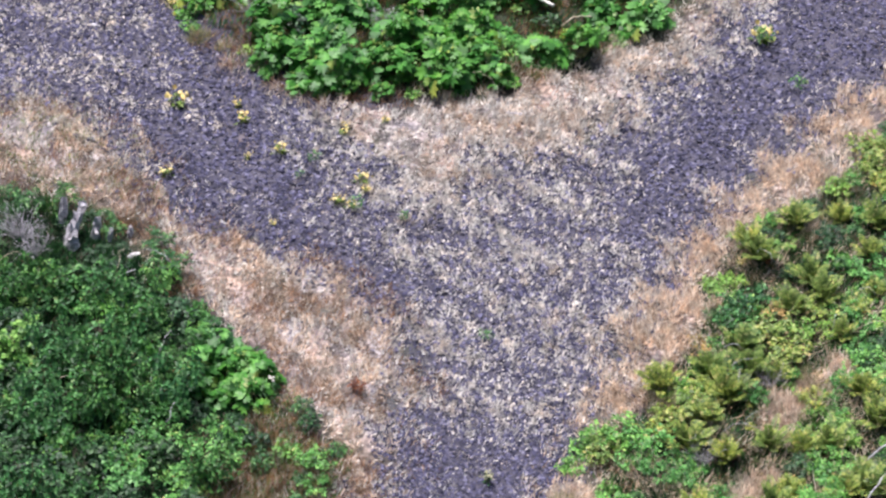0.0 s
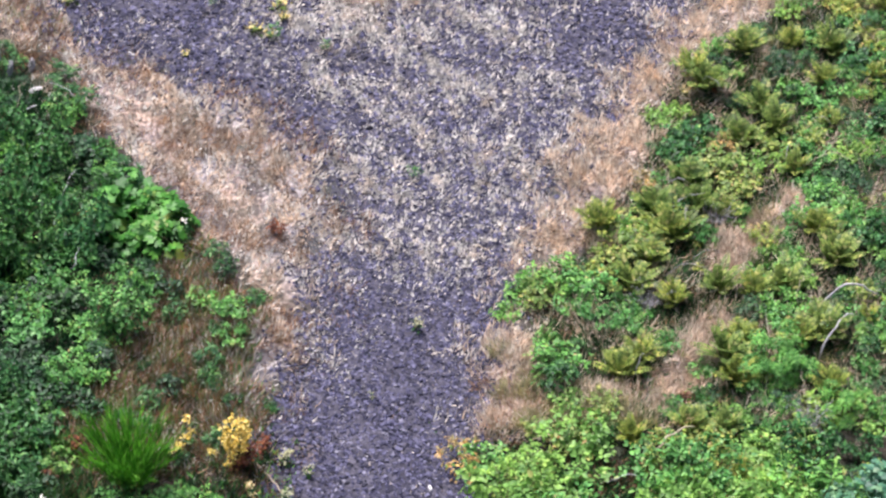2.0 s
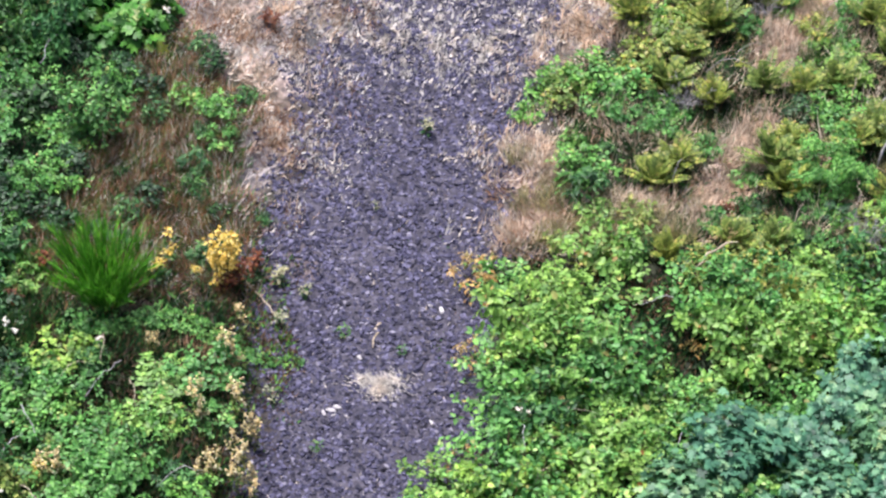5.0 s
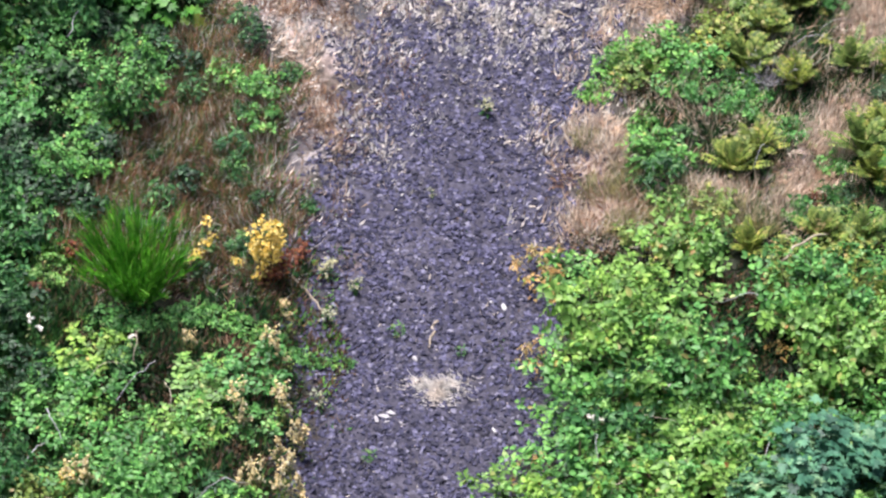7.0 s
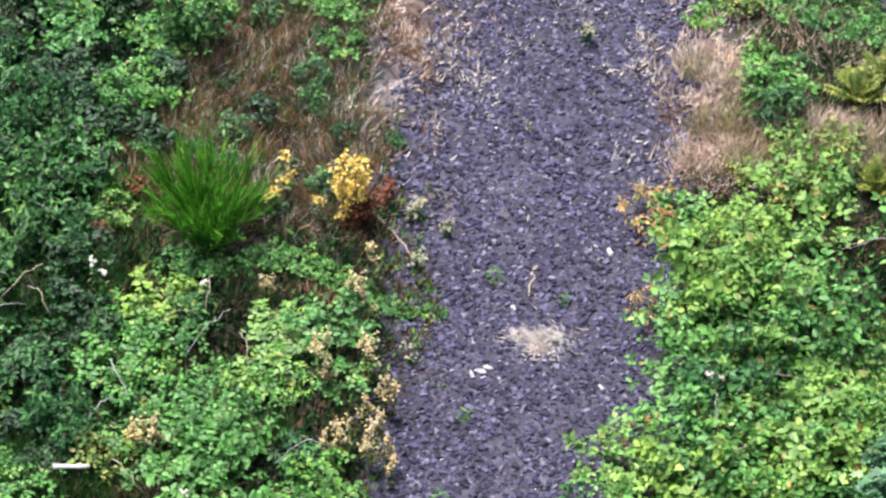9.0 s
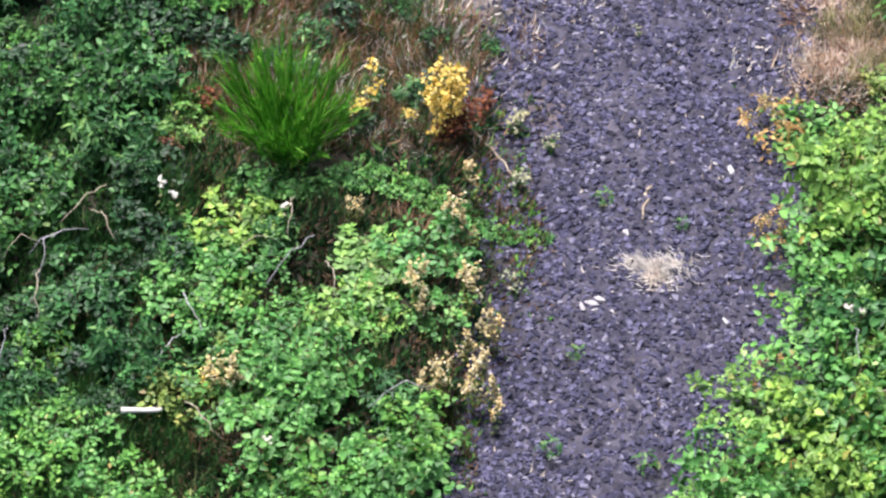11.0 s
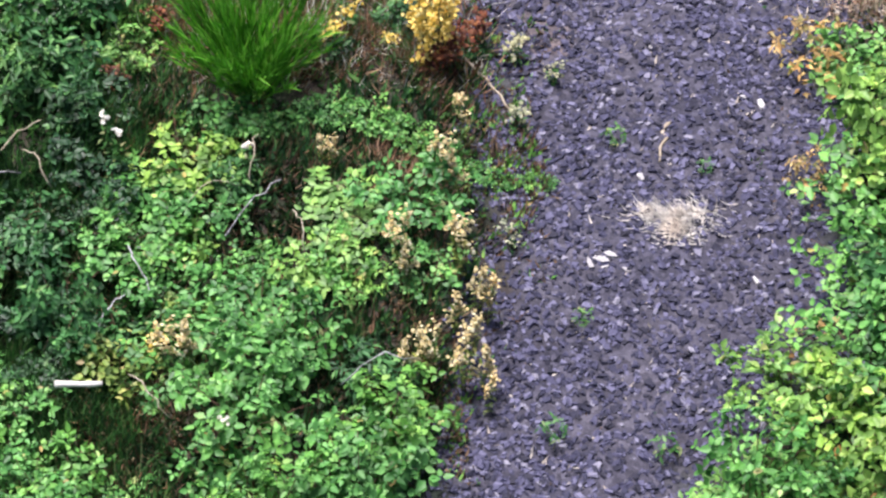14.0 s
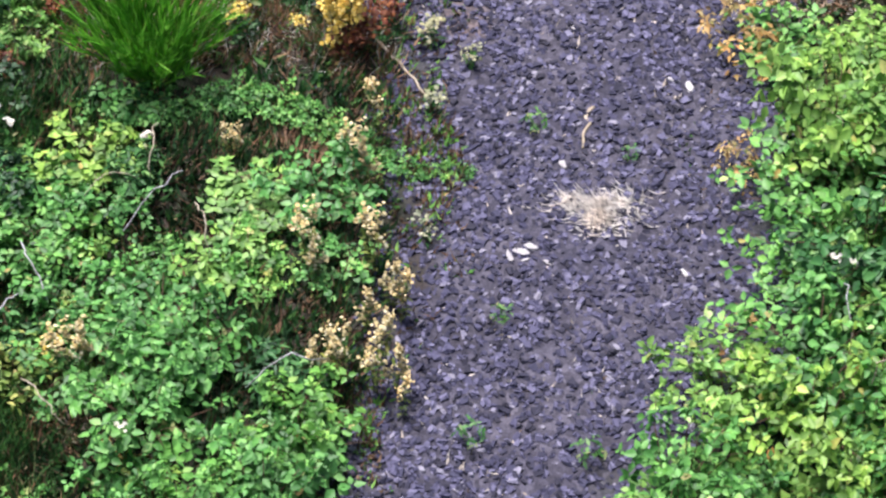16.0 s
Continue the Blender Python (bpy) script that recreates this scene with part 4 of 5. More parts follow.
def fill(zone, gap_least, x0, x1, y0, y1, spacing, mix, seed):
    """Plants one stretch of the plan: mix holds (share, kinds, first, last, scale)."""
    r = np.random.default_rng(seed)
    for gy in np.arange(y0, y1, spacing):
        for gx in np.arange(x0, x1, spacing):
            x, y = gx + r.uniform(-0.5, 0.5) * spacing, gy + r.uniform(-0.5, 0.5) * spacing
            u, grow, k, turn, rise = r.uniform(), r.uniform(0.85, 1.18), r.uniform(), r.uniform(0, 360), r.uniform(0.55, 1.45)
            if abs(x) > 10.3 + 0.1 * y or not zone(x, y):
                continue
            gap = gap_at(x, y)
            if gap < gap_least or any(math.hypot(x - a, y - b) < c for a, b, c, _ in CLEAR):
                continue
            for share, kinds, first, last, scale in mix:
                if u < share:
                    n = first + int(k * (last - first + 0.999))
                    if gap < 0.35 and kinds in (BRAMBLES, YELLOWS):
                        n = max(first, min(n, 2))
                    put(kinds, n, x, y, grow * scale, turn, r, tall=grow * scale * (rise if gap > 0.5 else min(rise, 0.9)))
                    break
                u -= share


# plants that stand out on the two banks, set one by one
EAST_FERNS = [(5.17, -4.3), (5.5, -5.0), (4.65, -6.3), (5.36, -6.75), (6.2, -6.4), (4.3, -8.5), (4.66, -8.2), (6.3, -8.75), (6.15, -8.2), (7.9, -9.0), (8.1, -4.9), (8.35, -5.8), (6.8, -6.5), (7.35, -6.35), (5.4, -10.0), (5.7, -11.2), (6.0, -11.5),
              (4.2, -4.75), (6.2, -0.4), (6.45, -0.8), (7.45, -1.35), (7.65, -1.9), (6.95, -2.25), (7.3, 0.5), (8.25, 0.7), (6.0, -4.2), (5.85, -3.5), (8.4, -5.5), (7.95, -7.65), (7.5, -7.8), (8.7, -0.6), (9.0, 0.5), (5.0, -5.7), (7.9, -3.0)]
EAST_LEAFY = [(2.6, -6.4), (2.9, -6.15), (3.8, -6.4), (3.5, -6.85), (3.15, -8.1), (3.2, -8.5), (7.7, -6.9), (7.25, -7.4), (7.2, -6.9), (2.4, -6.9), (3.9, -7.1), (3.45, -6.25), (8.45, -2.75), (8.2, -3.45), (8.4, -4.15), (8.45, -1.7), (8.05, -2.4), (8.6, -1.1), (4.3, -7.3)]
EAST_OCHRE = [(5.5, -1.6), (6.55, -3.0), (6.8, -3.6), (4.5, -4.9), (5.1, -4.85), (4.85, -5.4), (5.25, -4.2), (3.95, -6.05), (3.0, -6.55), (7.7, -2.85), (7.5, -2.3), (4.25, -5.7), (7.1, -3.0), (9.05, 3.0), (9.1, 2.2), (4.75, -5.2), (5.05, -4.9), (5.7, -10.2), (6.2, -9.8),
              (5.0, -11.6), (5.15, -12.2), (6.5, -10.3), (5.6, -10.5), (3.3, -10.3), (5.9, -2.2)]
WEST_LEAFY = [(-5.15, -7.15), (-4.7, -7.5), (-6.05, -6.7), (-2.65, -6.7), (-2.0, -6.4), (-2.4, -7.5), (-3.05, -6.4), (-2.4, -6.9), (-2.7, -7.3), (-5.6, -5.4), (-4.8, -7.35), (-5.95, -7.3), (-4.9, -6.3), (-5.4, -6.0), (-6.4, -6.1), (-4.2, -6.6), (-4.35, -5.7), (-5.6, -9.3), (-5.2, -8.2)]
WEST_LOBED = [(-6.05, -3.5), (-3.95, -4.1), (-4.3, -3.7), (-4.4, -4.85), (-3.75, -5.0), (-4.75, -4.1), (-4.1, -4.5), (-4.9, -4.6), (-3.6, -4.5)]


def far_from(x, y, spots, least):
    return all(math.hypot(x - a, y - b) >= least for a, b in spots)


def cleared(x, y, share=0.9):
    return any(math.hypot(x - a, y - b) < share * c for a, b, c, _ in CLEAR)


def plant_east():
    r = np.random.default_rng(2)
    for k, (x, y) in enumerate(EAST_FERNS):
        put(FERNS, k, x, y, r.uniform(0.75, 1.0), r=r)
    for k, (x, y) in enumerate(EAST_LEAFY):
        put(BRAMBLES, k % 3, x, y, r.uniform(0.85, 1.1), r=r)
    for k, (x, y) in enumerate(EAST_OCHRE):
        put(OCHRES if k % 3 else YELLOWS, k % 3, x, y, r.uniform(0.8, 1.05), r=r)
    for k, (x, y, s) in enumerate([(6.95, -8.55, 1.0), (6.7, -8.9, 0.7), (7.2, -8.85, 0.75), (8.0, -9.8, 0.8)]):
        put(FEATHER, k, x, y, s, r=r)
    for k, (x, y) in enumerate([(3.5, -9.45), (3.9, -9.6), (4.35, -9.6), (4.1, -9.3), (3.7, -9.75), (4.15, -9.85), (4.6, -9.75), (3.3, -9.7), (5.35, -12.75), (5.6, -12.9), (5.5, -12.6)]):
        put(MOUND, k, x, y, r.uniform(0.8, 1.1), r=r)
    spots = EAST_FERNS + EAST_LEAFY + EAST_OCHRE
    for k, (x, y) in enumerate([(2.25, -7.9), (2.45, -8.4), (2.35, -8.9), (2.55, -9.3), (2.8, -9.0), (2.2, -9.5), (2.75, -8.6), (2.1, -8.6), (2.9, -9.6), (2.5, -7.6), (2.65, -9.75), (2.3, -10.0)]):
        put((MOUND, DRY)[k % 2], k % 4 == 1, x, y, r.uniform(0.8, 1.1), r=r)
    for k in range(90):
        a, b, c, dry = CLEAR[int(r.integers(0, len(CLEAR)))]
        x, y = a + r.normal(0, 0.55) * c, b + r.normal(0, 0.55) * c
        if dry and gap_at(x, y) > 0.1:
            put((DRY, OCHRES, MOUND, DRY, DRY)[k % 5], 0 if k % 5 in (1, 2) else 1, x, y, r.uniform(0.3, 0.55) if k % 5 == 1 else r.uniform(0.6, 0.95), r=r)
    for gy in np.arange(-10.1, 4.5, 0.37):
        for gx in np.arange(1.8, 10.4, 0.37):
            x, y, u, grow, k = gx + r.uniform(-0.2, 0.2), gy + r.uniform(-0.2, 0.2), r.uniform(), r.uniform(0.55, 0.95), int(r.integers(0, 3))
            if abs(x) > 10.3 + 0.1 * y or gap_at(x, y) < 0.12 or cleared(x, y) or not far_from(x, y, spots, 0.26) or not far_from(x, y + 0.15, EAST_FERNS, 0.42):
                continue
            green = 0.24 + 0.46 * float(step(x - 0.35 * y, 7.4, 10.0)) + 0.2 * float(rough(x + 6, y, 4, 10))
            if u < 0.4 * green:
                put(BRAMBLES, k % 2, x, y, grow, r=r, tall=1.2 * grow)
            elif u < 0.52 * green:
                put(DARKS, k, x, y, grow, r=r, tall=1.1 * grow)
            elif u < 0.7 * green:
                put(YELLOWS, k % 2, x, y, grow, r=r)
            elif u < green:
                put((FERNS, NETTLES, WEEDS)[k], k, x, y, 0.85 * grow, r=r)
            elif u < green + 0.13:
                put(OCHRES, k, x, y, 0.85 * grow, r=r)
            elif u < green + 0.27:
                put(MOUND if k == 2 else DRY, k % 2, x, y, grow, r=r)
            elif u < green + 0.33:
                put(GRASSES, k, x, y, 0.8 * grow, r=r)
            elif u < green + 0.42:
                put(WEEDS, k, x, y, 0.7 * grow, r=r)


def plant_west():
    r = np.random.default_rng(3)
    for k, (x, y) in enumerate(WEST_LEAFY):
        if x > -3.2:
            put(DARKS if k % 4 == 0 else BRAMBLES, k % 2, x, y, r.uniform(0.75, 0.95), r=r)
        else:
            put(BRAMBLES, k % 4, x, y, r.uniform(0.8, 1.05), r=r)
    for k, (x, y) in enumerate(WEST_LOBED):
        put(THIMBLES, k, x, y, r.uniform(0.6, 0.8), r=r)
    for k, (x, y, s) in enumerate([(-8.4, -2.05, 1.0), (-8.35, -3.6, 1.0), (-7.9, -4.15, 0.8), (-5.6, -4.9, 0.6)]):
        put(GOLDS, k, x, y, s, r=r)
    put(FEATHER, 1, -4.75, -3.15, 0.55, r=r, label="pale feathery weed at the edge of dry grass")
    edge_y, edge_x = (-10.7, -9.0, -7.5, -6.0, -5.0, -4.0, -2.5, -1.0, 0.0, 1.2, 1.6), (-5.1, -4.9, -4.3, -3.7, -3.4, -3.6, -4.7, -5.8, -6.7, -8.0, -9)
    for gy in np.arange(-10.7, 1.5, 0.42):
        for gx in np.arange(-10, -3, 0.42):
            x, y, u, grow, k = gx + r.uniform(-0.22, 0.22), gy + r.uniform(-0.22, 0.22), r.uniform(), r.uniform(0.75, 1.1), int(r.integers(0, 3))
            if x > np.interp(y, edge_y, edge_x) or abs(x) > 10.3 + 0.1 * y or cleared(x, y) or not far_from(x, y, WEST_LEAFY + WEST_LOBED, 0.34):
                continue
            if y > -0.2:
                put((NETTLES, GRASSES, WEEDS)[k], k, x, y, 0.55 * grow, r=r)
                continue
            deep = max(float(step(-x, 5.3, 6.2) * step(-y, 3.6, 5.0)), 0.75 * float(step(-x, 5.6, 6.6) * step(y, -3.4, -1.8)))
            if u < 0.24 + 0.12 * deep:
                put(WEEDS, k, x, y, grow, r=r)
            elif u < 0.32 + 0.1 * deep:
                put(NETTLES, k, x, y, 0.8 * grow, r=r)
            elif u < 0.5 + 0.2 * deep:
                put(DARKS, k + 1, x, y, grow, r=r, tall=1.35 * grow)
            elif u < 0.8:
                put(BRAMBLES, k, x, y, 0.85 * grow, r=r, tall=1.35 * grow)
            elif u < 0.86:
                put(THIMBLES, k, x, y, 0.5 * grow, r=r)
            elif u < 0.93:
                put(GRASSES, k, x, y, grow, r=r)
            elif u < 0.96:
                put(YELLOWS, k % 2, x, y, 0.7 * grow, r=r)
    for k in range(70):
        x, y = r.uniform(-5.0, -1.7), r.uniform(-10.6, -5.3)
        if gap_at(x, y) > 0.1 and far_from(x, y, WEST_LEAFY, 0.3) and not cleared(x, y):
            put((DRY, DARKS, NETTLES, DRY, WEEDS)[k % 5], 0, x, y, r.uniform(0.5, 0.8), r=r)


def tussocks():
    """Single tufts of dry grass standing in the verges and the fork."""
    r = np.random.default_rng(9)
    for poly, n, x0, x1, y0, y1 in ((MEDIAN, 170, -3, 7, -0.5, 9), (VERGE_L, 200, -10, 0, -8.8, 6), (VERGE_R, 200, 1.8, 10, -9.6, 6)):
        x, y = random_spots(n, (x0, x1, y0, y1), r)
        ok = inside(poly, x, y) > 0.1
        for a, b in zip(x[ok], y[ok]):
            put(DRY, 1, float(a), float(b), r.uniform(0.45, 0.9), r=r, label="straw-coloured tuft of dry grass on the verge")


def bank_front():
    """The ragged front of the leafy bank between the tracks, where it meets gravel and dry grass."""
    r = np.random.default_rng(19)
    line = np.array([(-7.3, 11.2), (-6.2, 9.3), (-5.5, 7.8), (-4.3, 6.45), (-2.9, 5.3), (-1.0, 5.15), (0.2, 5.25), (1.4, 5.3), (2.7, 6.5), (3.9, 7.2), (5.2, 8.2)])
    seg = np.concatenate([[0], np.cumsum(np.hypot(*np.diff(line, axis=0).T))])
    for k, q in enumerate(np.arange(0.1, seg[-1], 0.36)):
        x, y = np.interp(q, seg, line[:, 0]) + r.uniform(-0.12, 0.12), np.interp(q, seg, line[:, 1]) + r.uniform(-0.05, 0.2)
        u = r.uniform()
        if u < 0.34:
            put(THIMBLES, k, x, y + 0.15, r.uniform(0.4, 0.66), r=r)
        elif u < 0.46:
            put(BRAMBLES, 0, x, y, r.uniform(0.6, 0.85), r=r)
        elif u < 0.58:
            put(GOLDS, k, x, y + 0.1, r.uniform(0.35, 0.55), r=r)
        elif u < 0.7:
            put(MOUND, 0, x, y, r.uniform(0.6, 0.9), r=r)
        else:
            put(DRY, k, x, y, r.uniform(0.7, 1.1), r=r)


def plant_all():
    tussocks()
    top = lambda x, y: y > 4
    fill(top, 0.45, -11, 11, 4, 12, 0.6, [(0.56, THIMBLES, 0, 2, 0.85), (0.1, BRAMBLES, 0, 2, 1), (0.09, WEEDS, 0, 2, 0.8), (0.08, GOLDS, 0, 1, 0.7), (0.12, DRY, 0, 1, 1)], 1)
    bank_front()
    plant_east()
    plant_west()
    low = lambda x, y: -5.3 < x < -2.25 and y < -11.75
    fill(low, 0.3, -5.4, 0, -17.5, -11.7, 0.5, [(0.5, BRAMBLES, 0, 3, 1.0), (0.04, DARKS, 0, 2, 1.0), (0.16, YELLOWS, 0, 2, 0.9), (0.04, OCHRES, 0, 1, 0.8), (0.05, GRASSES, 0, 1, 0.9), (0.04, NETTLES, 0, 0, 0.8), (0.08, DRY, 0, 0, 0.9)], 4)
    dark = lambda x, y: x <= -5.2 and -14.4 < y < -11.0
    fill(dark, 0.2, -8.6, -5, -17.5, -11.0, 0.38, [(0.2, WEEDS, 0, 2, 0.8), (0.27, NETTLES, 0, 2, 0.8), (0.24, DARKS, 0, 3, 0.9), (0.12, GRASSES, 0, 1, 1), (0.06, BRAMBLES, 0, 1, 0.9), (0.04, DRY, 0, 0, 0.8)], 5)
    corner = lambda x, y: x <= -5.2 and y <= -14.4
    fill(corner, 0.2, -8.6, -5, -17.5, -14.2, 0.42, [(0.58, BRAMBLES, 0, 2, 0.95), (0.12, YELLOWS, 0, 1, 0.9), (0.1, GRASSES, 0, 1, 1), (0.14, NETTLES, 0, 1, 0.8)], 8)
    right = lambda x, y: x > -0.6 and y < -10.2 and x + y < -2.2
    for k, (x, y) in enumerate([(2.6, -15.2), (3.1, -14.4), (4.6, -13.6), (3.3, -13.3), (2.0, -16.0), (2.2, -13.2)]):
        put(BRAMBLES, 5 - k, x, y, 1.0)
        put(YELLOWS, 5 - k, x + 0.45, y + 0.3, 1.0)
    fill(right, 0.3, -0.6, 8.5, -17.5, -10.2, 0.56, [(0.42, BRAMBLES, 1, 5, 1), (0.28, YELLOWS, 1, 5, 1), (0.05, OCHRES, 0, 2, 1), (0.12, DARKS, 1, 3, 1)], 6)


# a runner of bramble reaching over the track's edge
RUNNER = np.array([(-4.4, -11.42), (-3.86, -11.4), (-3.25, -11.25), (-2.73, -11.5), (-2.21, -11.88), (-1.75, -12.15), (-1.15, -12.15)])
for i in range(17):
    u = i / 16 * 5.999
    put(BRAMBLES, i % 2, *[float(np.interp(u, np.arange(7), RUNNER[:, k])) for k in (0, 1)], 0.72 - 0.42 * max(0, i - 7) / 9, label="bramble runner creeping out over the gravel")
# young maples
for i, (x, y, s) in enumerate([(4.3, -15.7, 0.65), (5.0, -15.1, 0.72), (5.1, -16.2, 0.8), (6.0, -14.7, 0.8), (6.1, -15.7, 0.9), (6.9, -13.7, 0.8), (7.2, -14.7, 0.95), (7.7, -12.8, 0.8), (8.2, -13.7, 1.0), (7.2, -15.8, 0.9), (8.5, -12.3, 0.8)]):
    put(MAPLES, i, x, y, s)
plant_all()
for i, (x, y, s) in enumerate([(-2.75, -12.1, 0.8), (-2.45, -12.4, 0.9), (-3.1, -12.5, 0.8), (-2.6, -12.75, 0.7), (-4.25, -14.5, 0.8), (-4.6, -14.75, 0.9), (4.1, -11.1, 0.9), (4.5, -11.4, 0.8), (3.5, -10.0, 0.9)]):
    put(DRY, i % 3 == 2, x, y, s, label="dried brown tuft in a gap between brambles")
# dried tufts and weeds on the shoulder between the stump and the verge
for i, (x, y, s) in enumerate([(-6.3, 0.75, 0.9), (-6.0, 0.35, 1.0), (-6.6, 1.0, 0.8), (-5.8, -0.1, 0.9), (-5.55, -0.6, 0.9), (-6.25, 0.1, 0.8), (-5.9, 0.6, 0.9), (-5.4, -1.0, 0.9), (-6.75, 0.65, 0.8), (-7.1, 1.2, 0.9), (-5.2, -1.5, 0.8), (-5.75, -0.9, 0.8), (-7.6, 1.4, 0.8), (-6.1, -0.25, 0.7)]):
    put(NETTLES if i % 4 == 3 else DRY, i % 4 == 1, x, y, s)
for i, (x, y, s) in enumerate([(-8.6, 1.15, 0.9), (-8.2, 1.25, 1.0), (-7.8, 1.2, 0.9), (-7.35, 1.05, 0.8), (-7.0, 0.85, 0.7), (-8.9, 1.0, 0.9), (-6.75, 0.4, 0.7), (-7.05, 0.5, 0.6)]):
    put((NETTLES, GRASSES)[i % 2], i, x, y, s)
# weeds crowding round the rotten stump
for i, (x, y, s) in enumerate([(-7.75, -0.45, 0.45), (-7.2, -0.4, 0.45), (-6.95, -0.2, 0.4), (-8.0, -0.1, 0.45), (-7.35, -0.85, 0.5), (-6.7, -0.75, 0.45), (-6.35, -1.2, 0.5), (-6.9, -1.15, 0.5), (-7.7, -1.0, 0.5), (-6.0, -1.0, 0.4), (-7.0, -0.6, 0.4), (-7.5, -0.65, 0.4), (-8.2, -0.5, 0.45), (-8.5, -0.4, 0.4), (-6.6, -0.1, 0.35), (-8.1, 1.0, 0.5), (-7.3, 0.9, 0.5)]):
    put(GRASSES if i % 3 == 0 else WEEDS, i, x, y, s)

# ---- single plants and things ----
broom = make_broom(31, "bright green broom shrub with upright wiry stems")
broom.location = (-4.05, -10.85, float(height(-4.05, -10.85)))
broom.scale = (1.15, 1.1, 1.22)


def stand(ob, x, y, size=1.0, turn=0):
    ob.matrix_basis = Matrix.LocRotScale((x, y, float(height(x, y))), Euler((0, 0, radians(turn))), (size,) * 3)
    return ob


stand(make_ragwort(32, "ragwort_plant", "tall ragwort covered in bright yellow flowers", "ragworts", M_YELLOW, 30, 1.05, 0.3, 22, 0.028, 0.035, M_FERN, 2.2, 0.25), -2.27, -10.6)
RAG = [make_ragwort(33 + k, "ragwort_plant", "slender ragwort with a few yellow flower heads", "ragworts", M_YELLOW, 3 + k, 0.65, 0.12, 16, 0.025, 0.045, M_GRASS) for k in range(2)]
for i, (x, y, s) in enumerate([(-3.15, -10.25, 1.0), (-3.25, -10.55, 0.8), (-2.65, -10.7, 0.7), (-4.86, -14.02, 0.9)]):
    put(RAG, i, x, y, s)
SEED = [make_ragwort(36 + k, "seeding_ragwort", "dried wildflower stalk with fluffy cream seed heads", "seeding ragworts", M_SEED, 3 + k, 0.85, 0.12, 26, 0.025, 0.036, M_FERN, 1.9) for k in range(3)]
for i, (x, y, s) in enumerate([(-1.98, -11.75, 0.7), (-2.2, -12.4, 0.9), (-2.05, -12.45, 0.8), (-2.08, -13.1, 0.8), (-2.05, -13.4, 1.0), (-1.85, -13.75, 1.0), (-1.75, -13.85, 0.9), (-2.6, -13.45, 1.0), (-2.5, -13.55, 0.8), (-2.4, -14.5, 1.0), (-2.3, -14.65, 0.9), (-2.5, -14.6, 0.8), (-1.95, -14.4, 1.1), (-2.0, -14.7, 0.9), (-1.85, -14.65, 0.9), (-1.78, -14.9, 0.8), (-4.75, -14.3, 1.0), (-4.5, -14.2, 1.1), (-3.35, -12.0, 0.6), (-3.25, -12.05, 0.5), (-2.1, -14.05, 0.8)]):
    put(SEED, i, x, y, s)
PALE = [make_ragwort(39 + k, "pale_weed", "pale green weed with whitish seed heads", "pale weeds", M_PALE_WEED, 5, 0.35, 0.14, 9, 0.025, 0.04, M_GRASS) for k in range(2)]
for i, (x, y, s) in enumerate([(-1.45, -10.5, 1.0), (-1.08, -10.75, 0.7), (-1.45, -11.4, 0.9), (-1.55, -12.9, 1.1), (0.8, -7.2, 0.9), (0.0, -8.9, 0.6)]):
    put(PALE, i, x, y, s)
SMALL = [make_ragwort(45 + k, "small_ragwort", "small yellow-flowered weed growing in gravel", "small ragworts", M_YELLOW_SOFT, 3 + k, 0.18, 0.12, 5, 0.028, 0.045, M_FERN) for k in range(2)]
for i, (x, y, s) in enumerate([(-1.71, 2.25, 1.3), (-1.62, 1.95, 1.0), (-2.17, 1.5, 1.0), (-1.87, 1.42, 1.1), (-3.47, 3.3, 1.0), (-3.5, 0.85, 0.8), (-5.77, 5.1, 1.4), (-4.43, 5.0, 1.0), (-4.31, 4.45, 1.0), (-4.17, 3.15, 0.8), (-5.84, 2.55, 1.0), (-6.16, 8.9, 1.2), (-2.08, 3.95, 0.9), (-1.22, 4.3, 0.9), (7.1, 7.4, 1.6), (6.0, -0.9, 1.0)]):
    put(SMALL, i, x, y, s)
SPRIG = [make_weeds(48, "small green weed growing in the gravel", M_GRASS, 0.16, 0.14, 40, 0.08)]
for i, (x, y, s) in enumerate([(-2.74, 3.0, 1.0), (-3.02, 2.45, 0.7), (7.78, 5.6, 1.3), (7.2, 7.3, 1.6), (0.84, -2.95, 1.0), (-0.8, 1.0, 0.8), (-1.8, 1.35, 1.2), (-0.9, -13.9, 0.7), (-0.2, -15.4, 0.9), (-1.2, -15.2, 0.9), (0.35, -12.0, 0.6), (-0.5, -11.6, 0.8)]):
    put(SPRIG, i, x, y, s)
DOCK = [make_ragwort(52 + k, "dock_plant", "rust-red dried dock stalks", "docks", M_RUST, 5, 0.5, 0.16, 22, 0.03, 0.06, M_RUST) for k in range(2)]
for i, (x, y, s) in enumerate([(-2.05, -10.65, 1.0), (-2.3, -10.75, 0.8), (-1.85, -10.3, 0.8), (-1.76, -4.6, 0.8), (-1.6, -4.75, 0.6), (-5.4, -11.0, 0.9), (-5.0, -10.2, 0.7), (6.6, -0.9, 0.9), (5.35, -9.4, 0.7)]):
    put(DOCK, i, x, y, s)
for i, (x, y, s) in enumerate([(1.4, -10.5, 1.3), (1.55, -10.9, 1.2), (1.3, -12.15, 0.7), (1.42, -12.35, 0.6), (1.2, -14.05, 0.5), (5.3, -10.0, 0.7), (4.6, -12.2, 0.5), (-4.2, -15.2, 0.6), (5.0, -3.7, 0.8), (6.6, -2.6, 0.8), (-5.3, -4.6, 0.9)]):
    put(ORANGE, i, x, y, s)
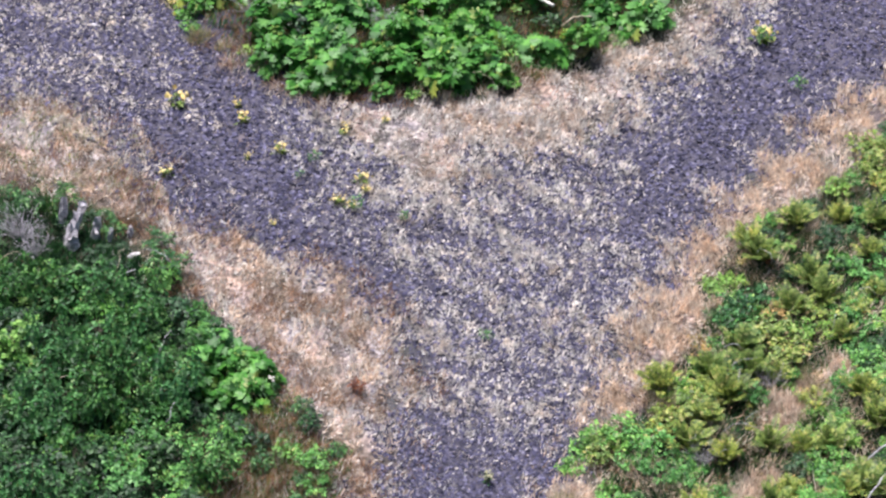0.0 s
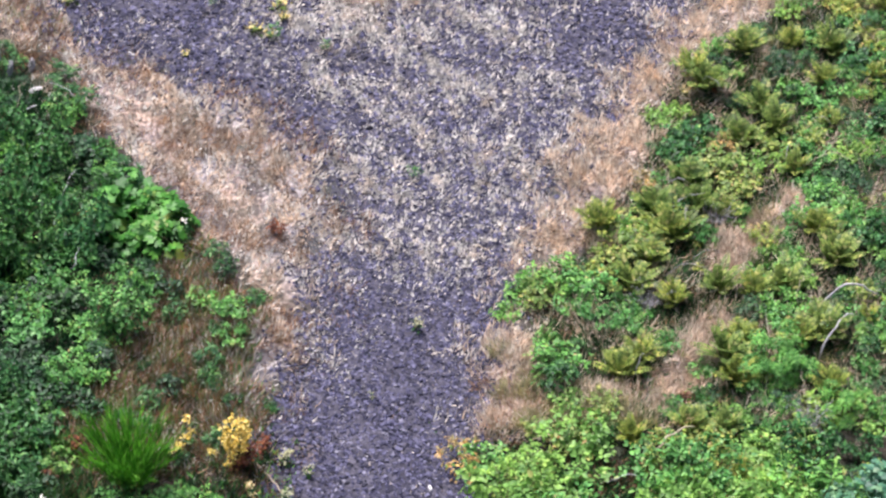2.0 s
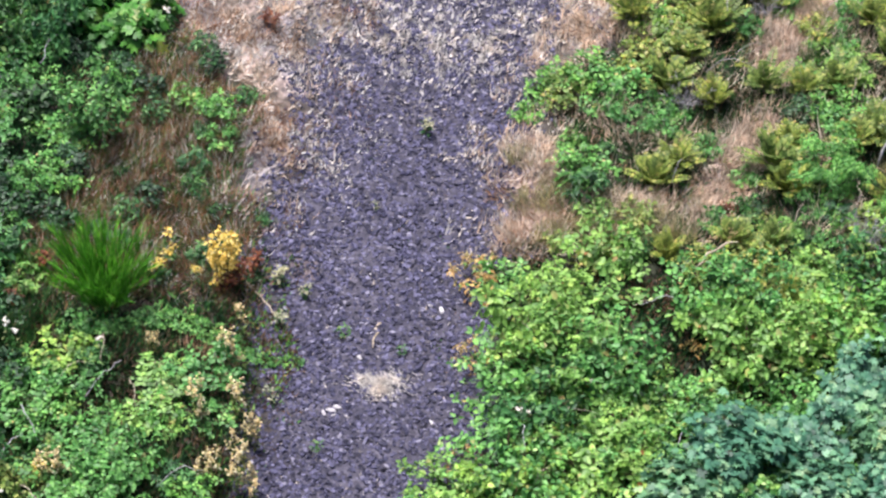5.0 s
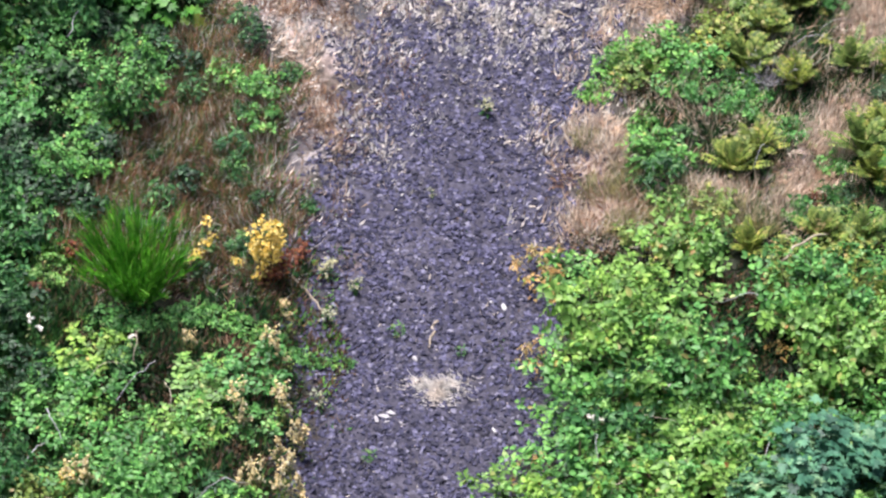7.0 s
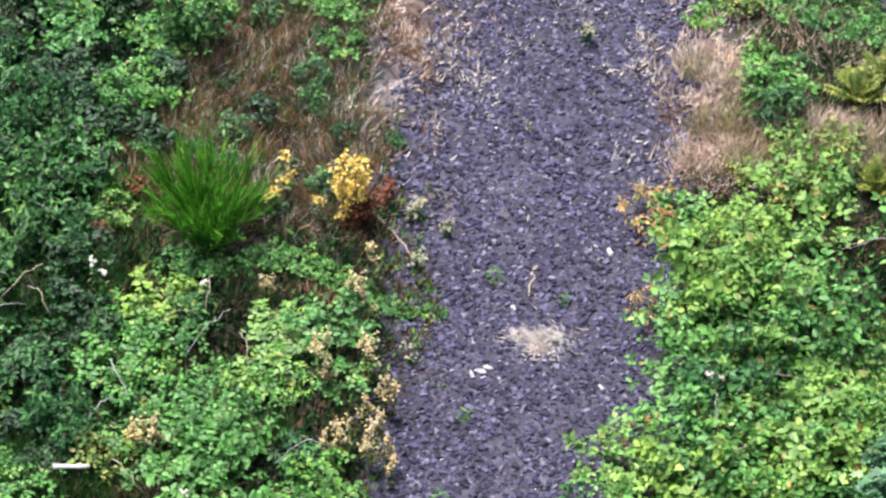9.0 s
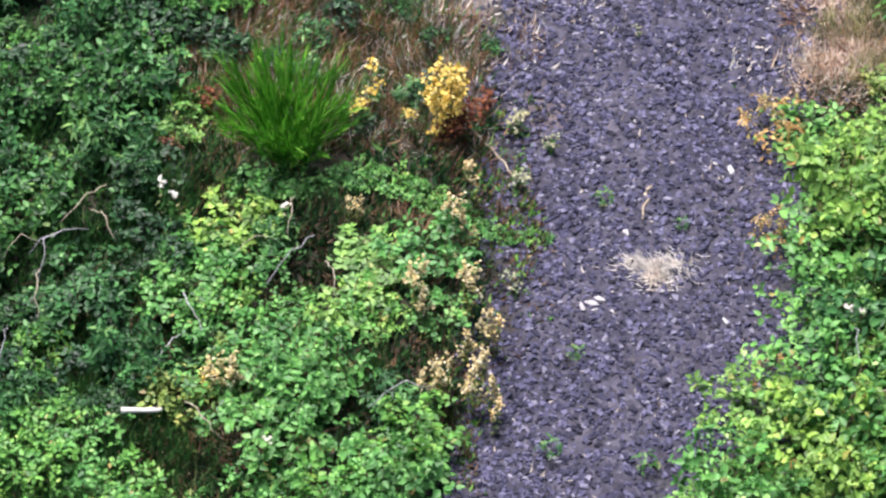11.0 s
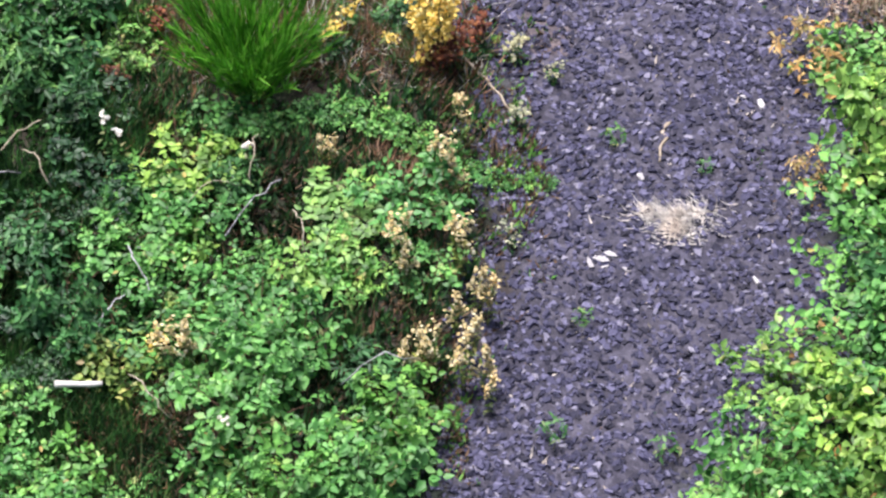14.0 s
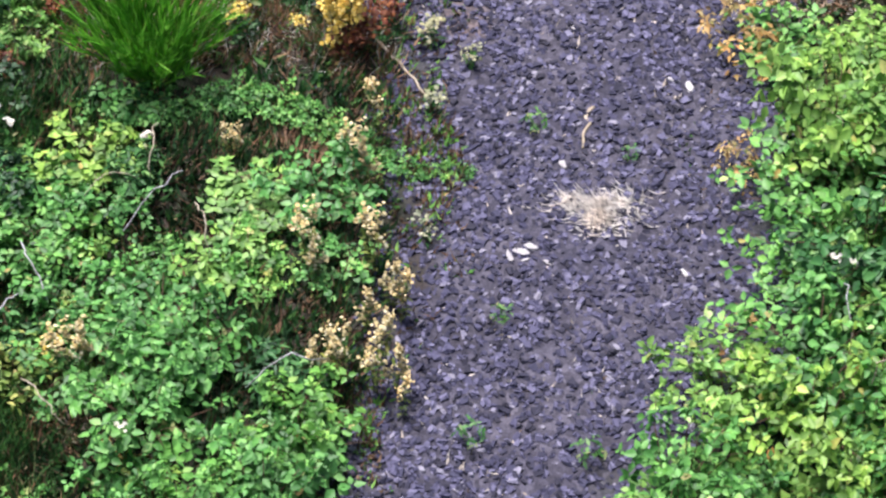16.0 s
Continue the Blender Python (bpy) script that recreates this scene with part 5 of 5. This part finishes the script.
for i, (x, y, s) in enumerate([(5.42, -8.58, 1.0), (6.94, -4.33, 1.0), (3.79, -9.6, 1.0), (-2.7, -12.4, 1.0), (-4.7, -14.6, 0.9), (2.27, -2.2, 0.9), (2.1, -2.5, 0.8), (-0.8, 0.95, 0.9), (1.8, 3.5, 1.0)]):
    put(DRY, 0 if i in (3, 4) else 1, x, y, s)


def mat_tuft():
    r = np.random.default_rng(77)
    n = 1300
    a, q = r.uniform(0, 6.28, n), np.abs(r.normal(0, 0.62, n))
    pos = np.stack([0.08 + np.cos(a) * q * 0.34, -12.6 + np.sin(a) * q * 0.2 + 0.05 * np.cos(2 * a), np.full(n, 0.0)], 1)
    pos[:, 2] = height(pos[:, 0], pos[:, 1]) + 0.01
    fr = frames_from(np.stack([-np.ones(n), 0.3 * np.sin(a), np.full(n, 0.25)], 1) + r.normal(0, 0.45, (n, 3)), r.normal(0, 0.25, n))
    ob = thing("flattened_grass", "flattened pale dry grass patch on the gravel", "grass")
    stuff_of("tuft", mesh_of("tuft", *scatter(*BLADE, pos, fr, np.stack([np.full(n, 0.012), r.uniform(0.08, 0.19, n), r.uniform(0.08, 0.19, n)], 1)), M_STRAW_PALE), ob)


mat_tuft()


def lying(name, label, category, p0, p1, thick, mat, sag=0.0, sides=7, wob=0.006, seed=0, lift=0.0, group=""):
    """A stick or log from end to end, on the ground."""
    r = np.random.default_rng(seed)
    z0, z1 = float(height(*p0)) + thick * 0.7 + lift, float(height(*p1)) + thick * 0.7 + lift
    p = arc((*p0, z0), (*p1, z1), sag, 8, wob, r)
    rad = thick * np.linspace(1.0, 0.75, 8) * r.uniform(0.85, 1.1, 8)
    ob = new(name, mesh_of(name, *tube(p - p[0], rad, sides), mat))
    ob.location = p[0]
    return tagged(ob, label, category, group)


lying("bleached_log", "short bleached white log lying in the weeds", "log", (-5.76, -14.53), (-5.32, -14.55), 0.034, M_BLEACH, 0, 10, 0.003, 1, 0.3)
lying("driftwood_log", "bleached broken log on the leafy bank", "log", (2.0, 8.45), (2.5, 8.0), 0.05, M_BLEACH, 0, 8, 0.01, 2, 0.45)
lying("stick", "thin pale stick lying on the gravel", "stick", (0.02, -11.3), (-0.1, -11.85), 0.02, M_TWIG, 0.01, 5, 0.012, 3, group="sticks")
lying("stick", "dry brown stalk leaning out over the gravel", "stick", (-1.95, -10.5), (-1.5, -11.2), 0.017, M_TWIG, 0.03, 5, 0.01, 4, 0.02, group="sticks")
lying("stick", "curved pale dead stem on the gravel", "stick", (1.9, -4.9), (2.35, -5.25), 0.011, M_TWIG, 0.04, 5, 0.02, 5, group="sticks")
lying("dead_branch", "grey arching dead branch over the ferns", "branch", (7.75, -8.3), (8.5, -7.3), 0.022, M_GREY, 0.3, 6, 0.02, 6, 0.15, "dead branches")
lying("dead_branch", "grey arching dead branch over the ferns", "branch", (7.95, -6.95), (8.95, -6.75), 0.024, M_GREY, 0.35, 6, 0.02, 7, 0.15, "dead branches")
lying("dead_branch", "broken dead branch sticking out of brambles", "branch", (4.75, -10.75), (5.4, -10.3), 0.022, M_TWIG, 0.1, 6, 0.02, 8, 0.4, "dead branches")
lying("dead_branch", "grey dead branch lying in dark weeds", "branch", (-6.55, -12.1), (-6.05, -11.65), 0.009, M_TWIG, 0.05, 6, 0.02, 9, 0.35, "dead branches")
lying("dead_branch", "grey dead branch on the bank", "branch", (2.7, 7.4), (3.4, 7.9), 0.022, M_TWIG, 0.15, 6, 0.03, 10, 0.3, "dead branches")
lying("dead_branch", "fallen pale branch in the dry grass", "branch", (1.4, 4.45), (1.95, 4.3), 0.03, M_GREY, 0.02, 6, 0.012, 11, group="dead branches")
lying("dead_branch", "small grey branch in the green weeds", "branch", (-6.75, -1.55), (-6.2, -1.25), 0.016, M_GREY, 0.03, 6, 0.01, 12, 0.35, "dead branches")


def dead_canes():
    """Thin dead stems arching up out of the brambles and ferns."""
    r = np.random.default_rng(14)
    zones = ((3.2, 8.6, -9.6, -1.0, 22), (2.0, 5.0, -15.5, -10.5, 8), (-5.2, -2.6, -15.5, -11.6, 8), (-8.5, -4.0, -8.0, 0.5, 10), (-4, 4, 5.6, 8.6, 8), (-7.5, -5.4, -14.5, -10.5, 6))
    for x0, x1, y0, y1, n in zones:
        for k in range(n):
            x, y, a, ln = r.uniform(x0, x1), r.uniform(y0, y1), r.uniform(0, 6.28), r.uniform(0.35, 0.8)
            if gap_at(x, y) > 0.3:
                lying("dead_branch", "thin grey dead branch arching out of the undergrowth", "branch", (x, y), (x + ln * math.cos(a), y + ln * math.sin(a)), r.uniform(0.005, 0.009), (M_TWIG, M_GREY)[k % 2], r.uniform(0.1, 0.3), 5, 0.02, int(r.integers(999)), r.uniform(0.3, 0.5), "dead branches")


dead_canes()


def stump():
    """A rotten stump: splintered pillars and leaning slabs of weathered wood."""
    r = np.random.default_rng(5)
    ob = thing("rotten_stump", "weathered grey splintered stump in green weeds", "stump", at=(-7.6, 0.2, float(height(-7.6, 0.2))))
    # dx, dy, height, half width, half depth, lean in x and y
    for dx, dy, tall, wide, deep, lx, ly in ((-0.3, 0.5, 0.66, 0.09, 0.07, 0.1, 0.08), (-0.2, 0.12, 0.7, 0.09, 0.08, 0.42, 0.3), (-0.16, 0.0, 0.6, 0.12, 0.1, 0.28, 0.2), (-0.1, -0.08, 0.48, 0.12, 0.09, 0.14, 0.1), (0.0, -0.22, 0.34, 0.12, 0.1, 0.02, 0.04),
                                             (0.4, 0.08, 0.46, 0.1, 0.07, 0.1, 0.06), (0.5, 0.0, 0.3, 0.08, 0.06, -0.03, 0.0), (0.7, -0.05, 0.34, 0.05, 0.05, 0.1, 0.06), (1.12, 0.2, 0.2, 0.07, 0.06, 0.04, 0.02)):
        n, sides = 7, 9
        v, f = tube(arc((dx, dy, -0.1), (dx + lx, dy + ly, tall), 0.0, n, 0.006, r), np.linspace(1.08, 0.85, n), sides)
        core = np.repeat(arc((dx, dy, -0.1), (dx + lx, dy + ly, tall), 0.0, n, 0, r), sides, 0)
        v = core + (v - core) * np.array([wide, deep, 0.05]) * r.uniform(0.75, 1.2, (len(v), 1))
        v[-sides:, 2] += r.normal(0, 0.09, sides)
        v[:-sides] += r.normal(0, 0.012, v[:-sides].shape)
        part_of("slab", mesh_of("slab", v, f, M_GREY, False), ob)


stump()


def rock(name, label, x, y, size, flat, mat, seed, group="pale rocks"):
    r = np.random.default_rng(seed)
    bm = bmesh.new()
    bmesh.ops.create_icosphere(bm, subdivisions=1, radius=1)
    for q in bm.verts:
        q.co = Vector([c * f for c, f in zip(q.co, (1.3, r.uniform(0.4, 0.7), flat))]) * (1 + 0.45 * noise.noise(q.co * 1.3 + Vector((seed * 7, 0, 0))))
    me = bpy.data.meshes.new(name)
    bm.to_mesh(me)
    bm.free()
    me.materials.append(mat)
    ob = new(name, me)
    ob.location, ob.scale, ob.rotation_euler = (x, y, float(height(x, y)) + size * flat * 0.5), (size,) * 3, (0, 0, r.uniform(0, 6))
    return tagged(ob, label, "rock", group)


for i, (x, y, s) in enumerate([(-0.8, -13.13, 0.06), (-0.7, -13.08, 0.07), (-0.6, -13.02, 0.06), (-0.66, -13.16, 0.035), (-0.46, -13.2, 0.04), (-0.28, -12.06, 0.055), (-0.2, -12.12, 0.03), (0.75, -13.35, 0.045), (0.95, -11.1, 0.06), (0.8, -11.0, 0.05), (-0.1, -10.3, 0.03), (-1.11, 2.05, 0.07), (0.3, -0.7, 0.06), (2.8, 3.3, 0.06), (5.6, 5.3, 0.06), (-7.8, 8.2, 0.09), (0.6, -1.4, 0.06), (4.1, 4.4, 0.05)]):
    rock("pale_rock", "small whitish rock lying on the gravel", x, y, s, 0.45, M_PALE, 20 + i)
rock("white_stone", "pale lichen-covered stone in green weeds", -6.32, -0.41, 0.12, 0.6, M_PALE, 61)
rock("white_stone", "pale lichen-covered stone in green weeds", -6.0, -0.62, 0.1, 0.7, M_PALE, 62)


def dead_shrub(name, label, x, y, n, radius, tall, seed):
    """A bare shrub: thin grey branching twigs."""
    r = np.random.default_rng(seed)
    ob = thing(name, label, "shrub", "dead shrubs", (x, y, float(height(x, y))))
    out = []
    for k in range(n):
        a, q = r.uniform(0, 6.28), r.uniform(0.4, 1)
        e = (math.cos(a) * radius * q, math.sin(a) * radius * q, tall * r.uniform(0.4, 1))
        p = arc((0, 0, -0.03), e, 0.05, 6, 0.02, r)
        out.append(tube(p, np.linspace(0.009, 0.003, 6), 4))
        for j in (2, 3, 4):
            out.append(tube(arc(p[j], p[j] + r.normal(0, 0.11, 3) + np.array([0, 0, 0.06]), 0.01, 4, 0.006, r), np.linspace(0.005, 0.002, 4), 3))
    stuff_of("twig_tangle", mesh_of("twig_tangle", *merge(out), M_GREY), ob)


dead_shrub("dead_shrub", "leafless grey dead shrub with thin twigs", 4.9, -6.7, 26, 0.5, 0.55, 1)
dead_shrub("dead_shrub", "leafless grey dead shrub on the bank", -1.25, 7.7, 30, 0.6, 0.5, 2)
dead_shrub("dead_shrub", "leafless brown dead shrub on the bank", -4.3, 8.5, 24, 0.6, 0.5, 3)
dead_shrub("dead_shrub", "small leafless shrub beside maple", 7.4, -10.0, 22, 0.45, 0.7, 4)
dead_shrub("dead_shrub", "pale bare twigs beside the rotten stump", -8.7, 0.3, 44, 0.65, 0.7, 6)
dead_shrub("dead_shrub", "pale bare twigs beside the rotten stump", -8.35, -0.25, 30, 0.5, 0.65, 7)
dead_shrub("dead_shrub", "pale bare twigs among dry grass", 6.3, -4.6, 16, 0.35, 0.5, 5)

WHITE = [make_ragwort(110, "white_flower", "small white wildflower among bramble leaves", "white flowers", M_PETAL, 2, 0.75, 0.05, 5, 0.03, 0.02, M_GRASS)]
for i, (x, y, s) in enumerate([(-5.3, -12.0, 1.0), (-5.4, -11.8, 0.9), (-4.15, -15.25, 0.8), (-4.05, -12.2, 0.9), (2.15, -13.95, 0.9), (2.0, -13.85, 0.8), (3.0, -13.2, 0.9), (-3.3, -4.9, 0.9)]):
    put(WHITE, i, x, y, s)
